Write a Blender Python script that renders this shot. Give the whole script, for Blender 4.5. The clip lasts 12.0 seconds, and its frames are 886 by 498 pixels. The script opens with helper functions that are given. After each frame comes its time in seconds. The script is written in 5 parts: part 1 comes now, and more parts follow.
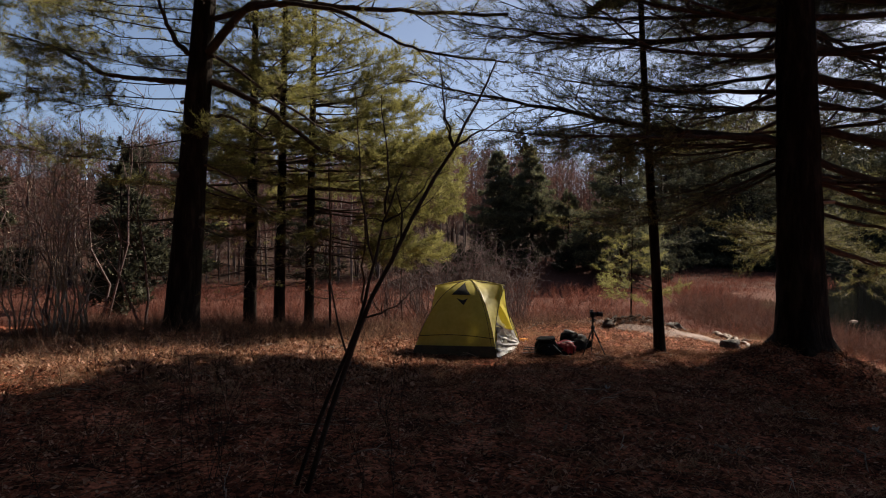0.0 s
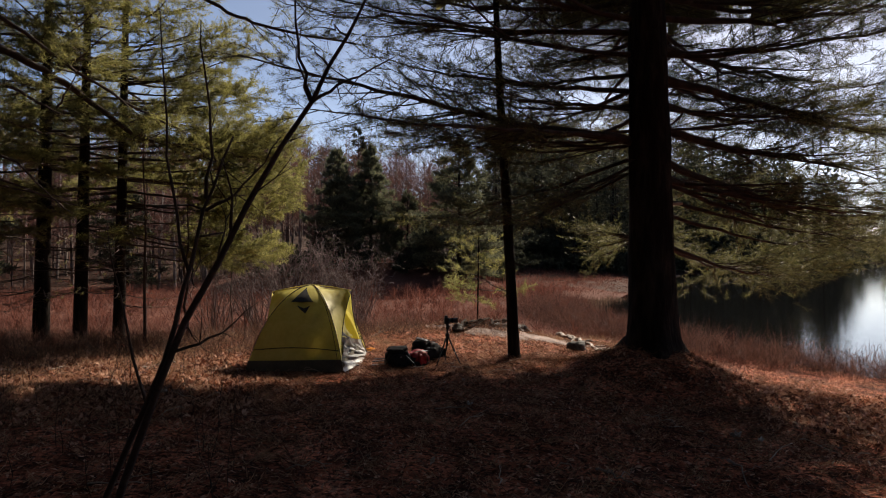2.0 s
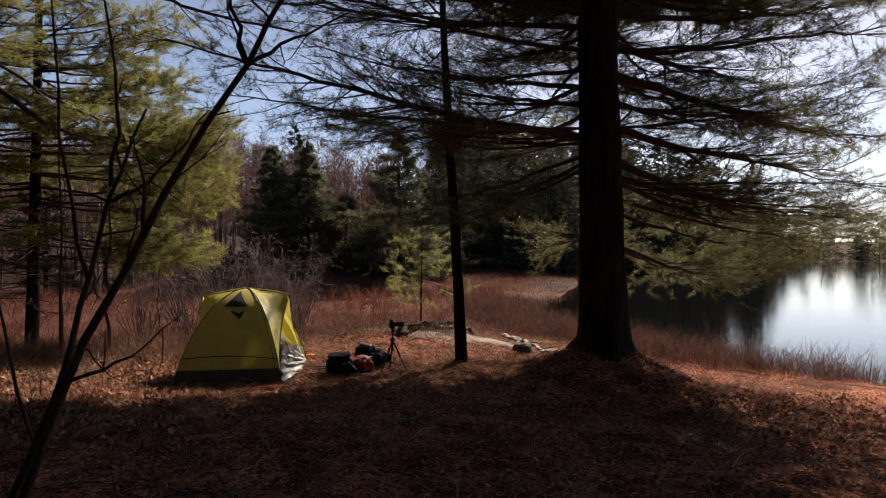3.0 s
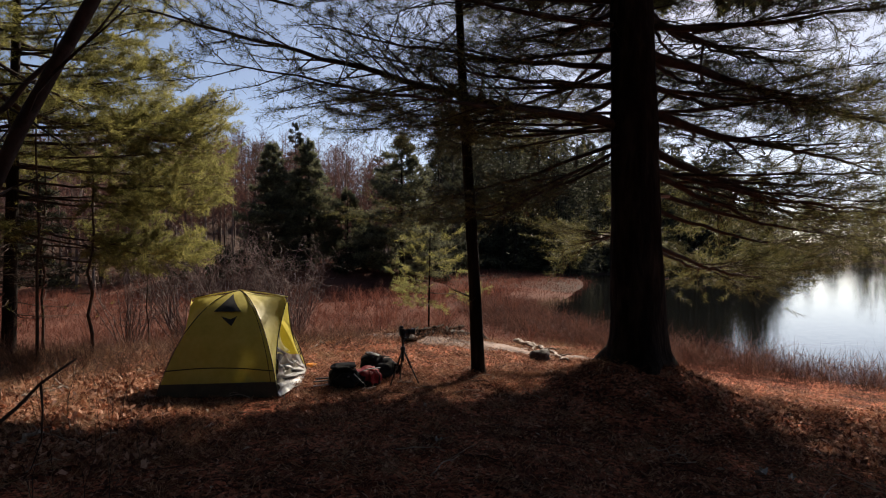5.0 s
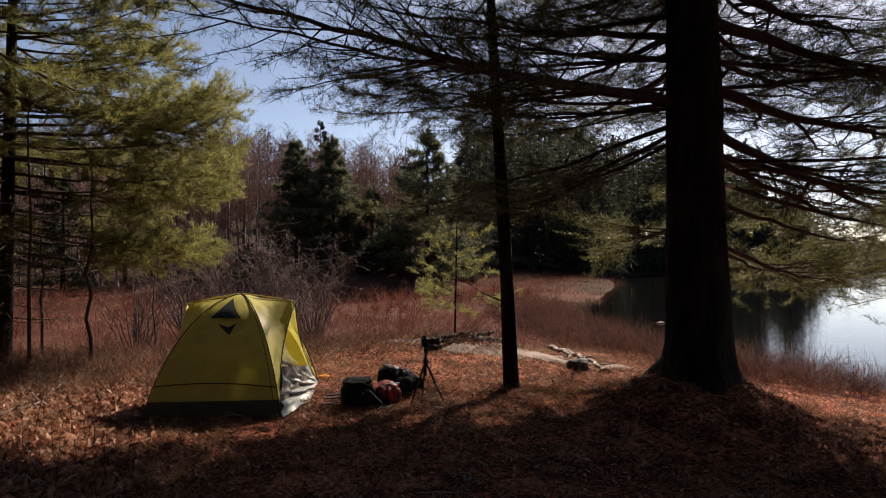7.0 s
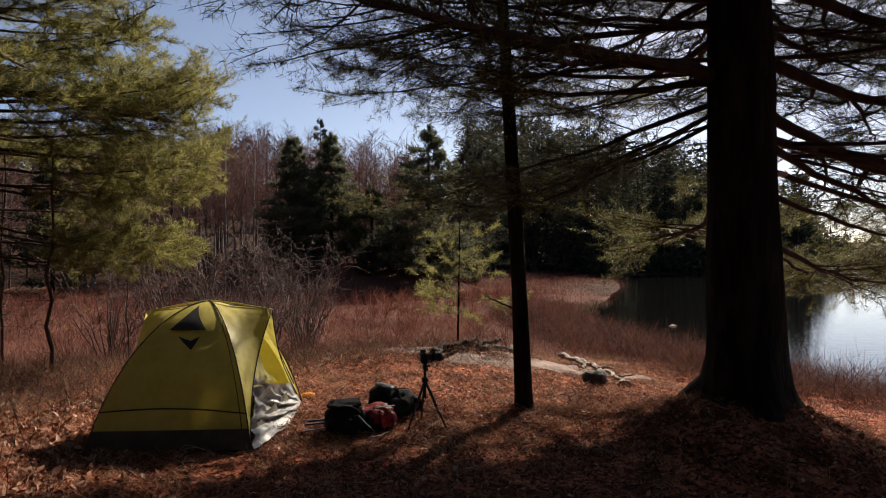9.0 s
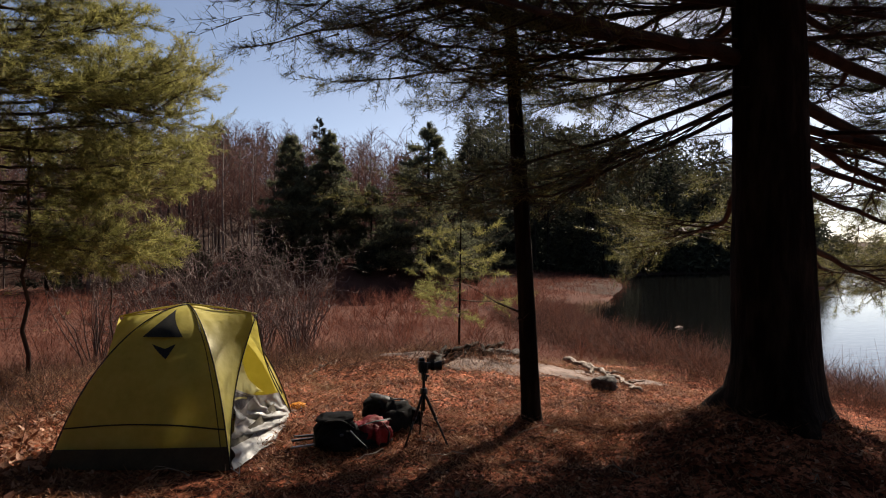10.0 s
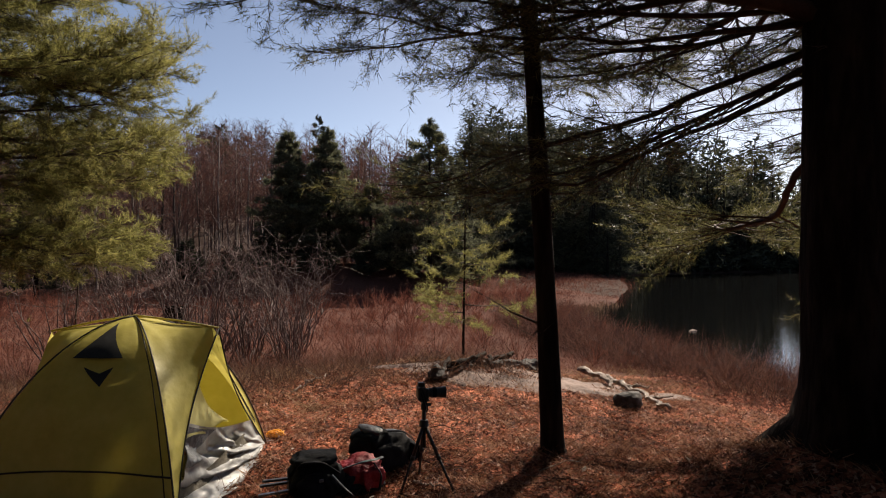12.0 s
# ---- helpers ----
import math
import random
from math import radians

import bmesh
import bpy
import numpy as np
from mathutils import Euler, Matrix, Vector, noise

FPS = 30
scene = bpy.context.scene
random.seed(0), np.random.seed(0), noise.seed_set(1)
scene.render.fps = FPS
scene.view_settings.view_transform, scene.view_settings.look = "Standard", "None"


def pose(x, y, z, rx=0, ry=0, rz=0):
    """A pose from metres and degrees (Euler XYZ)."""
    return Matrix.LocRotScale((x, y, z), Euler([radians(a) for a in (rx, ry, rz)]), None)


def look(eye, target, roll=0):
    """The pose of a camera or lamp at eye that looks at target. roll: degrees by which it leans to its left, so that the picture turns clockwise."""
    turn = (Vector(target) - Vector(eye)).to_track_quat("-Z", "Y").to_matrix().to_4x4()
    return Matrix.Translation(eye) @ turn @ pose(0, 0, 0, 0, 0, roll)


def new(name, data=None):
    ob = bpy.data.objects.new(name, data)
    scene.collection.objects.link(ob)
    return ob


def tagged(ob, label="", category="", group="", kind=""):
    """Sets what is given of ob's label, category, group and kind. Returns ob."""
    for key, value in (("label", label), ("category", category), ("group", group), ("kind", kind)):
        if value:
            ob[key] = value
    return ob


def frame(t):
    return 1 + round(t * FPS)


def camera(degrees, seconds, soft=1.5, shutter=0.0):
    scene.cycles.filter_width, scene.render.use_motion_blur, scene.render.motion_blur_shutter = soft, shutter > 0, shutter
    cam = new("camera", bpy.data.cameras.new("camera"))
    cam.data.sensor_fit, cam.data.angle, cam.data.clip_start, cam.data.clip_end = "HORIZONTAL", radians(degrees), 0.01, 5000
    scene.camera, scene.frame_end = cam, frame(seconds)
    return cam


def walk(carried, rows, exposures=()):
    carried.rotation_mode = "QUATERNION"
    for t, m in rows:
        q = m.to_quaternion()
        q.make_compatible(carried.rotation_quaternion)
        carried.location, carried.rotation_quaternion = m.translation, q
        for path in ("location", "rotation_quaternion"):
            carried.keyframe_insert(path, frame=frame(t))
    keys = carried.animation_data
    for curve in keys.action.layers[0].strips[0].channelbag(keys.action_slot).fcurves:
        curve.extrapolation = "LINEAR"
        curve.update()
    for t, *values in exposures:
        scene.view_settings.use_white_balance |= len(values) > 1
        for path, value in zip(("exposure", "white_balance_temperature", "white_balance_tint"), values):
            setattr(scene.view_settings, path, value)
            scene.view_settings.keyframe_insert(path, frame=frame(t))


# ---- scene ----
cam = camera(66.7, 12.0, soft=1.1)
METRES, EYE, TILT, LEAN, TURN = 6.7, 1.72, -4.5, -1.05, 0.0
ROWS = [
    (0.0, 0.0, 0.0, 0.0, 0.09, 4.77, 1.05),
    (0.5, -0.0039, 0.0427, 0.0029, -2.48, 4.73, 1.25),
    (1.0, -0.0076, 0.0859, 0.0069, -5.81, 4.68, 1.49),
    (1.5, -0.0112, 0.1273, 0.0107, -8.75, 4.62, 1.71),
    (2.0, -0.0101, 0.1687, 0.0142, -13.77, 4.48, 2.1),
    (2.5, -0.0074, 0.206, 0.0173, -18.93, 4.28, 2.59),
    (3.0, -0.0071, 0.2424, 0.0208, -19.01, 4.27, 2.61),
    (5.0, 0.0142, 0.4001, 0.0307, -18.99, 4.28, 2.49),
    (5.5, 0.026, 0.4397, 0.0333, -18.71, 4.29, 2.47),
    (6.0, 0.0396, 0.4797, 0.0356, -17.05, 4.36, 2.34),
    (6.5, 0.053, 0.521, 0.038, -16.76, 4.37, 2.31),
    (7.0, 0.0663, 0.5618, 0.0401, -16.75, 4.37, 2.31),
    (9.0, 0.115, 0.727, 0.0519, -16.63, 4.37, 2.31),
    (9.5, 0.1276, 0.7682, 0.0544, -16.61, 4.37, 2.31),
    (10.0, 0.1394, 0.8085, 0.0568, -16.6, 4.36, 2.33),
    (10.5, 0.1508, 0.8492, 0.0598, -16.58, 4.36, 2.36),
    (11.0, 0.1621, 0.8902, 0.0621, -16.56, 4.37, 2.36),
    (11.5, 0.1728, 0.9306, 0.0648, -16.53, 4.38, 2.37),
    (12.0, 0.1842, 0.9705, 0.0689, -16.51, 4.36, 2.36),
]
walk(cam, [(t, pose(0, 0, EYE, TILT, LEAN, TURN) @ pose(METRES * x, METRES * y, METRES * z, 90 + pitch, roll, yaw)) for t, x, y, z, yaw, pitch, roll in ROWS],
     [(0.0, 1.06, 7300, 10), (12.0, 0.98, 7300, 10)])

# ---- light ----
SUN_AZ, SUN_EL = 43.0, 38.5        # degrees clockwise from +y, degrees above the ground
world = bpy.data.worlds.new("sky")
scene.world = world
world.use_nodes = True
wn = world.node_tree
sky = wn.nodes.new("ShaderNodeTexSky")
sky.sky_type = "NISHITA"
sky.sun_disc = False
sky.sun_elevation, sky.sun_rotation = radians(SUN_EL), radians(SUN_AZ)
sky.air_density, sky.dust_density, sky.ozone_density = 0.5, 0.5, 0.4
wn.links.new(sky.outputs[0], wn.nodes["Background"].inputs[0])
wn.nodes["Background"].inputs[1].default_value = 0.075
sun = new("sun", bpy.data.lights.new("sun", "SUN"))
sun.data.energy, sun.data.angle, sun.data.color = 5.0, radians(0.55), (1.0, 0.93, 0.84)
_a, _e = radians(SUN_AZ), radians(SUN_EL)
SUN_TO = Vector((math.sin(_a) * math.cos(_e), math.cos(_a) * math.cos(_e), math.sin(_e)))
sun.matrix_world = look(SUN_TO * 60, (0, 0, 0))


# ---- materials ----
def mat(name, cols, scale=4.0, rough=0.85, bump=0.3, bump_scale=40.0, island=0.0, obj=0.0, trans=0.0, metal=0.0,
        stretch=(1, 1, 1), spec=0.3, detail=6.0, trans_col=None):
    """Colour mixed by two noises, bumped; island/obj: random lightness per piece; trans: share of light let through."""
    m = bpy.data.materials.new(name)
    m.use_nodes = True
    nt = m.node_tree
    N, L = nt.nodes, nt.links
    bs = N["Principled BSDF"]
    co = N.new("ShaderNodeTexCoord")
    mp = N.new("ShaderNodeMapping")
    mp.inputs["Scale"].default_value = stretch
    L.new(co.outputs["Object"], mp.inputs[0])
    n1 = N.new("ShaderNodeTexNoise")
    n1.inputs["Scale"].default_value, n1.inputs["Detail"].default_value = scale, detail
    n2 = N.new("ShaderNodeTexNoise")
    n2.inputs["Scale"].default_value, n2.inputs["Detail"].default_value = bump_scale, 4
    L.new(mp.outputs[0], n1.inputs[0])
    L.new(mp.outputs[0], n2.inputs[0])
    mix = N.new("ShaderNodeMath")
    mix.operation = "MULTIPLY_ADD"
    L.new(n2.outputs[0], mix.inputs[0])
    mix.inputs[1].default_value = 0.45
    half = N.new("ShaderNodeMath")
    half.operation = "MULTIPLY_ADD"
    L.new(n1.outputs[0], half.inputs[0])
    half.inputs[1].default_value, half.inputs[2].default_value = 0.9, -0.17
    L.new(half.outputs[0], mix.inputs[2])
    fac = mix.outputs[0]
    if island:
        g = N.new("ShaderNodeNewGeometry")
        ad = N.new("ShaderNodeMath")
        ad.operation = "MULTIPLY_ADD"
        L.new(g.outputs["Random Per Island"], ad.inputs[0])
        ad.inputs[1].default_value = island
        sh = N.new("ShaderNodeMath")
        sh.operation = "ADD"
        L.new(fac, sh.inputs[0])
        sh.inputs[1].default_value = -island / 2
        L.new(sh.outputs[0], ad.inputs[2])
        fac = ad.outputs[0]
    if obj:
        g = N.new("ShaderNodeObjectInfo")
        ad = N.new("ShaderNodeMath")
        ad.operation = "MULTIPLY_ADD"
        L.new(g.outputs["Random"], ad.inputs[0])
        ad.inputs[1].default_value = obj
        sh = N.new("ShaderNodeMath")
        sh.operation = "ADD"
        L.new(fac, sh.inputs[0])
        sh.inputs[1].default_value = -obj / 2
        L.new(sh.outputs[0], ad.inputs[2])
        fac = ad.outputs[0]
    cr = N.new("ShaderNodeValToRGB")
    el = cr.color_ramp.elements
    pts = [0.25 + 0.5 * i / max(1, len(cols) - 1) for i in range(len(cols))]
    el[0].position, el[0].color = pts[0], (*cols[0], 1)
    el[1].position, el[1].color = pts[-1], (*cols[-1], 1)
    for p, c in list(zip(pts, cols))[1:-1]:
        e = el.new(p)
        e.color = (*c, 1)
    L.new(fac, cr.inputs[0])
    L.new(cr.outputs[0], bs.inputs["Base Color"])
    bs.inputs["Roughness"].default_value = rough
    bs.inputs["Metallic"].default_value = metal
    bs.inputs["Specular IOR Level"].default_value = spec
    if bump:
        b = N.new("ShaderNodeBump")
        b.inputs["Strength"].default_value = bump
        b.inputs["Distance"].default_value = 0.02
        L.new(n2.outputs[0], b.inputs["Height"])
        L.new(b.outputs[0], bs.inputs["Normal"])
    if trans:
        t = N.new("ShaderNodeBsdfTranslucent")
        if trans_col:
            t.inputs[0].default_value = (*trans_col, 1)
        else:
            L.new(cr.outputs[0], t.inputs[0])
        ms = N.new("ShaderNodeMixShader")
        ms.inputs[0].default_value = trans
        L.new(bs.outputs[0], ms.inputs[1])
        L.new(t.outputs[0], ms.inputs[2])
        L.new(ms.outputs[0], N["Material Output"].inputs[0])
    return m


M_LITTER = mat("needle_litter", [(0.0328, 0.0107, 0.006669), (0.0984, 0.0328, 0.01919), (0.1763, 0.064, 0.03838), (0.2542, 0.1148, 0.07488)], 1.3, .9, .9, 55, spec=.05)


def litter_layers(m):
    """Adds leaf-sized flakes of their own tint and relief, and hollows of painted shade, to the litter."""
    nt = m.node_tree
    N, L = nt.nodes, nt.links
    bs = N["Principled BSDF"]
    base = bs.inputs["Base Color"].links[0].from_socket
    co = N.new("ShaderNodeTexCoord")
    warp = N.new("ShaderNodeTexNoise")
    warp.inputs["Scale"].default_value = 14
    add = N.new("ShaderNodeVectorMath")
    add.operation = "MULTIPLY_ADD"
    add.inputs[1].default_value = (.07, .07, .07)
    L.new(co.outputs["Object"], warp.inputs[0])
    L.new(warp.outputs["Color"], add.inputs[0])
    L.new(co.outputs["Object"], add.inputs[2])
    vo = N.new("ShaderNodeTexVoronoi")
    vo.inputs["Scale"].default_value = 26
    L.new(add.outputs[0], vo.inputs["Vector"])
    ramp = N.new("ShaderNodeValToRGB")
    ramp.color_ramp.elements[0].color, ramp.color_ramp.elements[1].color = (.3, .26, .25, 1), (3.0, 2.75, 2.65, 1)
    ramp.color_ramp.elements[0].position, ramp.color_ramp.elements[1].position = .15, .95
    sep = N.new("ShaderNodeSeparateColor")
    L.new(vo.outputs["Color"], sep.inputs[0])
    L.new(sep.outputs[0], ramp.inputs[0])
    mul = N.new("ShaderNodeMix")
    mul.data_type, mul.blend_type = "RGBA", "MULTIPLY"
    mul.inputs[0].default_value = 1.0
    L.new(base, mul.inputs[6])
    L.new(ramp.outputs[0], mul.inputs[7])
    # Noise patches darkened like the shaded gaps between leaves.
    gap_shade = N.new("ShaderNodeTexNoise")
    gap_shade.inputs["Scale"].default_value, gap_shade.inputs["Detail"].default_value = 2.2, 7
    L.new(co.outputs["Object"], gap_shade.inputs[0])
    gap_ramp = N.new("ShaderNodeValToRGB")
    gap_ramp.color_ramp.elements[0].color, gap_ramp.color_ramp.elements[1].color = (.35, .3, .28, 1), (1.25, 1.25, 1.25, 1)
    gap_ramp.color_ramp.elements[0].position, gap_ramp.color_ramp.elements[1].position = .36, .58
    L.new(gap_shade.outputs[0], gap_ramp.inputs[0])
    mul2 = N.new("ShaderNodeMix")
    mul2.data_type, mul2.blend_type = "RGBA", "MULTIPLY"
    mul2.inputs[0].default_value = 1.0
    L.new(mul.outputs[2], mul2.inputs[6])
    L.new(gap_ramp.outputs[0], mul2.inputs[7])
    L.new(mul2.outputs[2], bs.inputs["Base Color"])
    bump = N.new("ShaderNodeBump")
    bump.inputs["Strength"].default_value, bump.inputs["Distance"].default_value = .9, .05
    L.new(sep.outputs[1], bump.inputs["Height"])
    old = bs.inputs["Normal"].links[0].from_node
    L.new(bump.outputs[0], old.inputs["Normal"])


litter_layers(M_LITTER)
M_MEADOW = mat("sedge_ground", [(0.04, 0.0144, 0.01123), (0.088, 0.036, 0.02592), (0.144, 0.0648, 0.04752)], .35, .95, .6, 9, spec=.05)
M_LEAF = mat("dead_leaves", [(0.07, 0.022, 0.0135), (0.16, 0.055, 0.0315), (0.3, 0.125, 0.07425), (0.52, 0.3, 0.2137)], 3, .75, .1, 60, island=1.0, trans=.25)
M_NEEDLE = mat("fallen_needles", [(.082, .0271, .015), (.23, .088, .046), (.48, .27, .165)], 3, .7, 0, 60, island=.9, trans=.2)
M_STRAW = mat("dry_grass", [(0.1312, 0.0697, 0.041), (0.2624, 0.1558, 0.0902), (0.3772, 0.2542, 0.164)], 3, .7, 0, 60, island=.9, trans=.3)
M_SEDGE = mat("meadow_shrub", [(.045, .014, 0.0117), (.105, .034, 0.0247), (.19, .074, 0.052)], .5, .85, 0, 30, island=.7, trans=.4)
M_BANK = mat("bank_shrub", [(.036, .014, .012), (.085, .036, .03), (.17, .085, .062)], .8, .85, 0, 30, island=.8, trans=.25)
M_BRACKEN = mat("dead_bracken", [(.032, .015, .012), (.075, .038, .03), (.18, .095, .065)], .9, .85, 0, 30, island=.9, trans=.25)
M_DUFF = mat("hillside_duff", [(.02, .012, .009), (.042, .024, .019), (.07, .043, .032)], .3, .95, .6, 5, spec=.05)
M_REED = mat("reeds", [(.06, .034, .024), (.13, .078, .052), (.22, .145, .1)], 2, .8, 0, 30, island=.8, trans=.25)
# Dark bark pushed near black, so its colour carries some of the trunks' shade.
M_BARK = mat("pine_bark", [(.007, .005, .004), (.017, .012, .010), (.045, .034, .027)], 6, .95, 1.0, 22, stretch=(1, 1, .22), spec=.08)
M_TWIG = mat("dark_twig", [(.022, .014, .011), (.05, .033, .026), (.09, .062, .05)], 6, .9, .3, 60)
M_ALDER = mat("alder_twig", [(.04, .024, .023), (.095, .06, .057), (.21, .155, .15)], 3, .8, .3, 60)
# Pale wood lightened further, so the saplings' sunlight sits partly in the colour.
M_GREYTWIG = mat("grey_twig", [(.17, .125, .095), (.33, .26, .21), (.5, .42, .36)], 6, .85, .3, 60)
M_PINE = mat("pine_needles", [(.08, .079, .026), (.168, .162, .05), (.275, .252, .095)], 1.2, .55, 0, 30, island=.7, trans=.68, spec=.2)
# Darker copy of the same needles: backlit crowns' shade put into the colour.
M_PINE_SHADED = mat("shade_toned_pine_needles", [(.046, .049, .02), (.104, .102, .038), (.19, .175, .068)], 1.2, .5, 0, 30, island=.8, trans=.5, spec=.3)
M_PINE_FAR = mat("meadow_edge_needles", [(.046, .05, .037), (.1, .105, .068), (.175, .175, .098)], .7, .6, 0, 30, island=.7, trans=.55, spec=.08)
# Darker twin of the meadow-edge needles, coloured for woods seen from their shaded side.
M_PINE_FAR_SHADED = mat("far_shade_toned_needles", [(.018, .02, .015), (.04, .043, .03), (.08, .081, .05)], .7, .7, 0, 30, island=.7, trans=.3, spec=.08)
M_BARE = mat("bare_woods", [(.065, .036, .034), (.108, .057, .051), (.165, .074, .056)], .08, .9, 0, 30, island=.6, trans=.2)
M_FARTRUNK = mat("far_trunks", [(.045, .031, .028), (.09, .067, .06), (.19, .155, .14)], .15, .9, 0, 30, island=.9)
M_GRANITE = mat("granite", [(.06, .037, .031), (.155, .1, .083), (.26, .185, .16)], 2.6, .9, 1.0, 24)
M_STONE = mat("dark_stone", [(.022, .018, .017), (.052, .043, .04), (.11, .095, .088)], 6, .85, .8, 40, obj=.3)
M_DRIFT = mat("bleached_wood", [(.07, .05, .042), (.2, .155, .13), (.42, .35, .31)], 9, .85, .8, 60, stretch=(1, 1, 1))
M_FLY = mat("tent_fly", [(.47, .4, .085), (.55, .47, .115), (.61, .53, .155)], 5, .5, .15, 18, trans=.33, spec=.4)
M_INNER = mat("inner_fabric", [(.55, .5, .2), (.65, .6, .28)], 5, .7, .1, 18, trans=.65)
M_SEAM = mat("tent_seam", [(.015, .014, .012), (.03, .028, .022)], 20, .7, .2, 80)
M_TUB = mat("tent_floor_band", [(.045, .036, .024), (.085, .07, .046)], 8, .7, .3, 40)
M_FLAP = mat("silver_flap", [(.22, .215, .21), (.34, .335, .33), (.46, .455, .45)], 6, .4, .4, 14, trans=.2, spec=.5)
M_LOGO = mat("black_print", [(.012, .012, .013), (.025, .025, .025)], 20, .6, 0, 80)
M_BLACK = mat("black_plastic", [(.01, .01, .011), (.022, .022, .023)], 20, .45, .15, 90, spec=.5)
M_NYLON = mat("black_nylon", [(.006, .006, .007), (.016, .016, .018)], 12, .8, .15, 50, spec=.15)
M_RED = mat("red_nylon", [(.22, .006, .012), (.38, .014, .022)], 12, .55, .5, 40, spec=.4)
M_GREYNY = mat("grey_nylon", [(.07, .072, .075), (.16, .165, .17)], 12, .5, .5, 40, spec=.5)
M_METAL = mat("dull_metal", [(.25, .25, .25), (.4, .4, .4)], 12, .35, .1, 60, metal=.9)
M_ORANGE = mat("orange_cord", [(.6, .22, .01), (.8, .36, .02)], 20, .6, .2, 80)
M_LENS = mat("lens_glass", [(.01, .01, .015), (.015, .015, .02)], 5, .08, 0, 10, spec=.8)

M_WATER = bpy.data.materials.new("pond_water")
M_WATER.use_nodes = True
_n, _l = M_WATER.node_tree.nodes, M_WATER.node_tree.links
_b = _n["Principled BSDF"]
_b.inputs["Base Color"].default_value = (.004, .004, .004, 1)
_b.inputs["Roughness"].default_value = .05
_b.inputs["IOR"].default_value = 1.33
_c, _m, _w, _u = (_n.new(k) for k in ("ShaderNodeTexCoord", "ShaderNodeMapping", "ShaderNodeTexNoise", "ShaderNodeBump"))
_m.inputs["Scale"].default_value = (1.0, 2.2, 1)
_w.inputs["Scale"].default_value, _w.inputs["Detail"].default_value = 2.6, 5
_u.inputs["Strength"].default_value, _u.inputs["Distance"].default_value = .2, .02
_l.new(_c.outputs["Object"], _m.inputs[0])
_l.new(_m.outputs[0], _w.inputs[0])
_l.new(_w.outputs[0], _u.inputs["Height"])
_l.new(_u.outputs[0], _b.inputs["Normal"])


# ---- mesh helpers ----
rng = np.random.default_rng(7)


class Geo:
    """Gathers triangles."""

    def __init__(self):
        self.v, self.f, self.n = [], [], 0

    def add(self, v, f):
        self.v.append(np.asarray(v, float).reshape(-1, 3))
        self.f.append(np.asarray(f, int).reshape(-1, 3) + self.n)
        self.n += len(self.v[-1])

    def tube(self, path, radii, sides=6, cap=True):
        p = np.asarray(path, float)
        k = len(p)
        r = np.broadcast_to(np.asarray(radii, float), (k,))
        d = np.gradient(p, axis=0)
        d /= np.linalg.norm(d, axis=1)[:, None] + 1e-9
        ref = np.array([0, 0, 1.0]) if abs(d[:, 2]).mean() < .8 else np.array([1.0, 0, 0])
        a = np.cross(d, ref)
        a /= np.linalg.norm(a, axis=1)[:, None] + 1e-9
        b = np.cross(d, a)
        th = np.arange(sides) * 2 * np.pi / sides
        ring = p[:, None] + r[:, None, None] * (a[:, None] * np.cos(th)[None, :, None] + b[:, None] * np.sin(th)[None, :, None])
        i = np.arange(k - 1)[:, None] * sides
        j = np.arange(sides)[None]
        q0, q1 = i + j, i + (j + 1) % sides
        f = np.concatenate([np.stack([q0, q1, q1 + sides], -1).reshape(-1, 3), np.stack([q0, q1 + sides, q0 + sides], -1).reshape(-1, 3)])
        v = ring.reshape(-1, 3)
        if cap:
            v = np.concatenate([v, p[:1], p[-1:]])
            c0, c1, e = k * sides, k * sides + 1, (k - 1) * sides
            jj = np.arange(sides)
            f = np.concatenate([f, np.stack([jj * 0 + c0, (jj + 1) % sides, jj], -1), np.stack([jj * 0 + c1, e + jj, e + (jj + 1) % sides], -1)])
        self.add(v, f)

    def blades(self, p, d, length, width):
        """One thin triangle for each root p and way d."""
        n = len(p)
        d = d / (np.linalg.norm(d, axis=1)[:, None] + 1e-9)
        s = np.cross(d, rng.normal(size=(n, 3)))
        s /= np.linalg.norm(s, axis=1)[:, None] + 1e-9
        w = np.broadcast_to(np.asarray(width, float), (n,))[:, None] * .5
        le = np.broadcast_to(np.asarray(length, float), (n,))[:, None]
        v = np.stack([p - s * w, p + s * w, p + d * le], 1).reshape(-1, 3)
        self.add(v, np.arange(3 * n).reshape(-1, 3))

    def leaves(self, p, size, flat=.5):
        """Small folded leaves of four triangles lying about."""
        n = len(p)
        nrm = np.stack([rng.normal(0, flat, n), rng.normal(0, flat, n), np.ones(n)], 1)
        nrm /= np.linalg.norm(nrm, axis=1)[:, None]
        a = np.cross(nrm, rng.normal(size=(n, 3)))
        a /= np.linalg.norm(a, axis=1)[:, None]
        b = np.cross(nrm, a)
        s = np.asarray(size).reshape(-1, 1)
        curl = s * rng.uniform(.05, .35, (n, 1))
        v = np.stack([p - a * s, p + b * s * .45 + nrm * curl, p + a * s + nrm * curl * .6, p - b * s * .45 + nrm * curl], 1)
        i = np.arange(n)[:, None] * 4
        f = np.concatenate([i + np.array([[0, 1, 2]]), i + np.array([[0, 2, 3]])])
        self.add(v.reshape(-1, 3), f)

    def mesh(self, name, material, smooth=False):
        v, f = np.concatenate(self.v), np.concatenate(self.f)
        me = bpy.data.meshes.new(name)
        me.vertices.add(len(v))
        me.vertices.foreach_set("co", v.astype(np.float32).ravel())
        me.loops.add(f.size)
        me.loops.foreach_set("vertex_index", f.astype(np.int32).ravel())
        me.polygons.add(len(f))
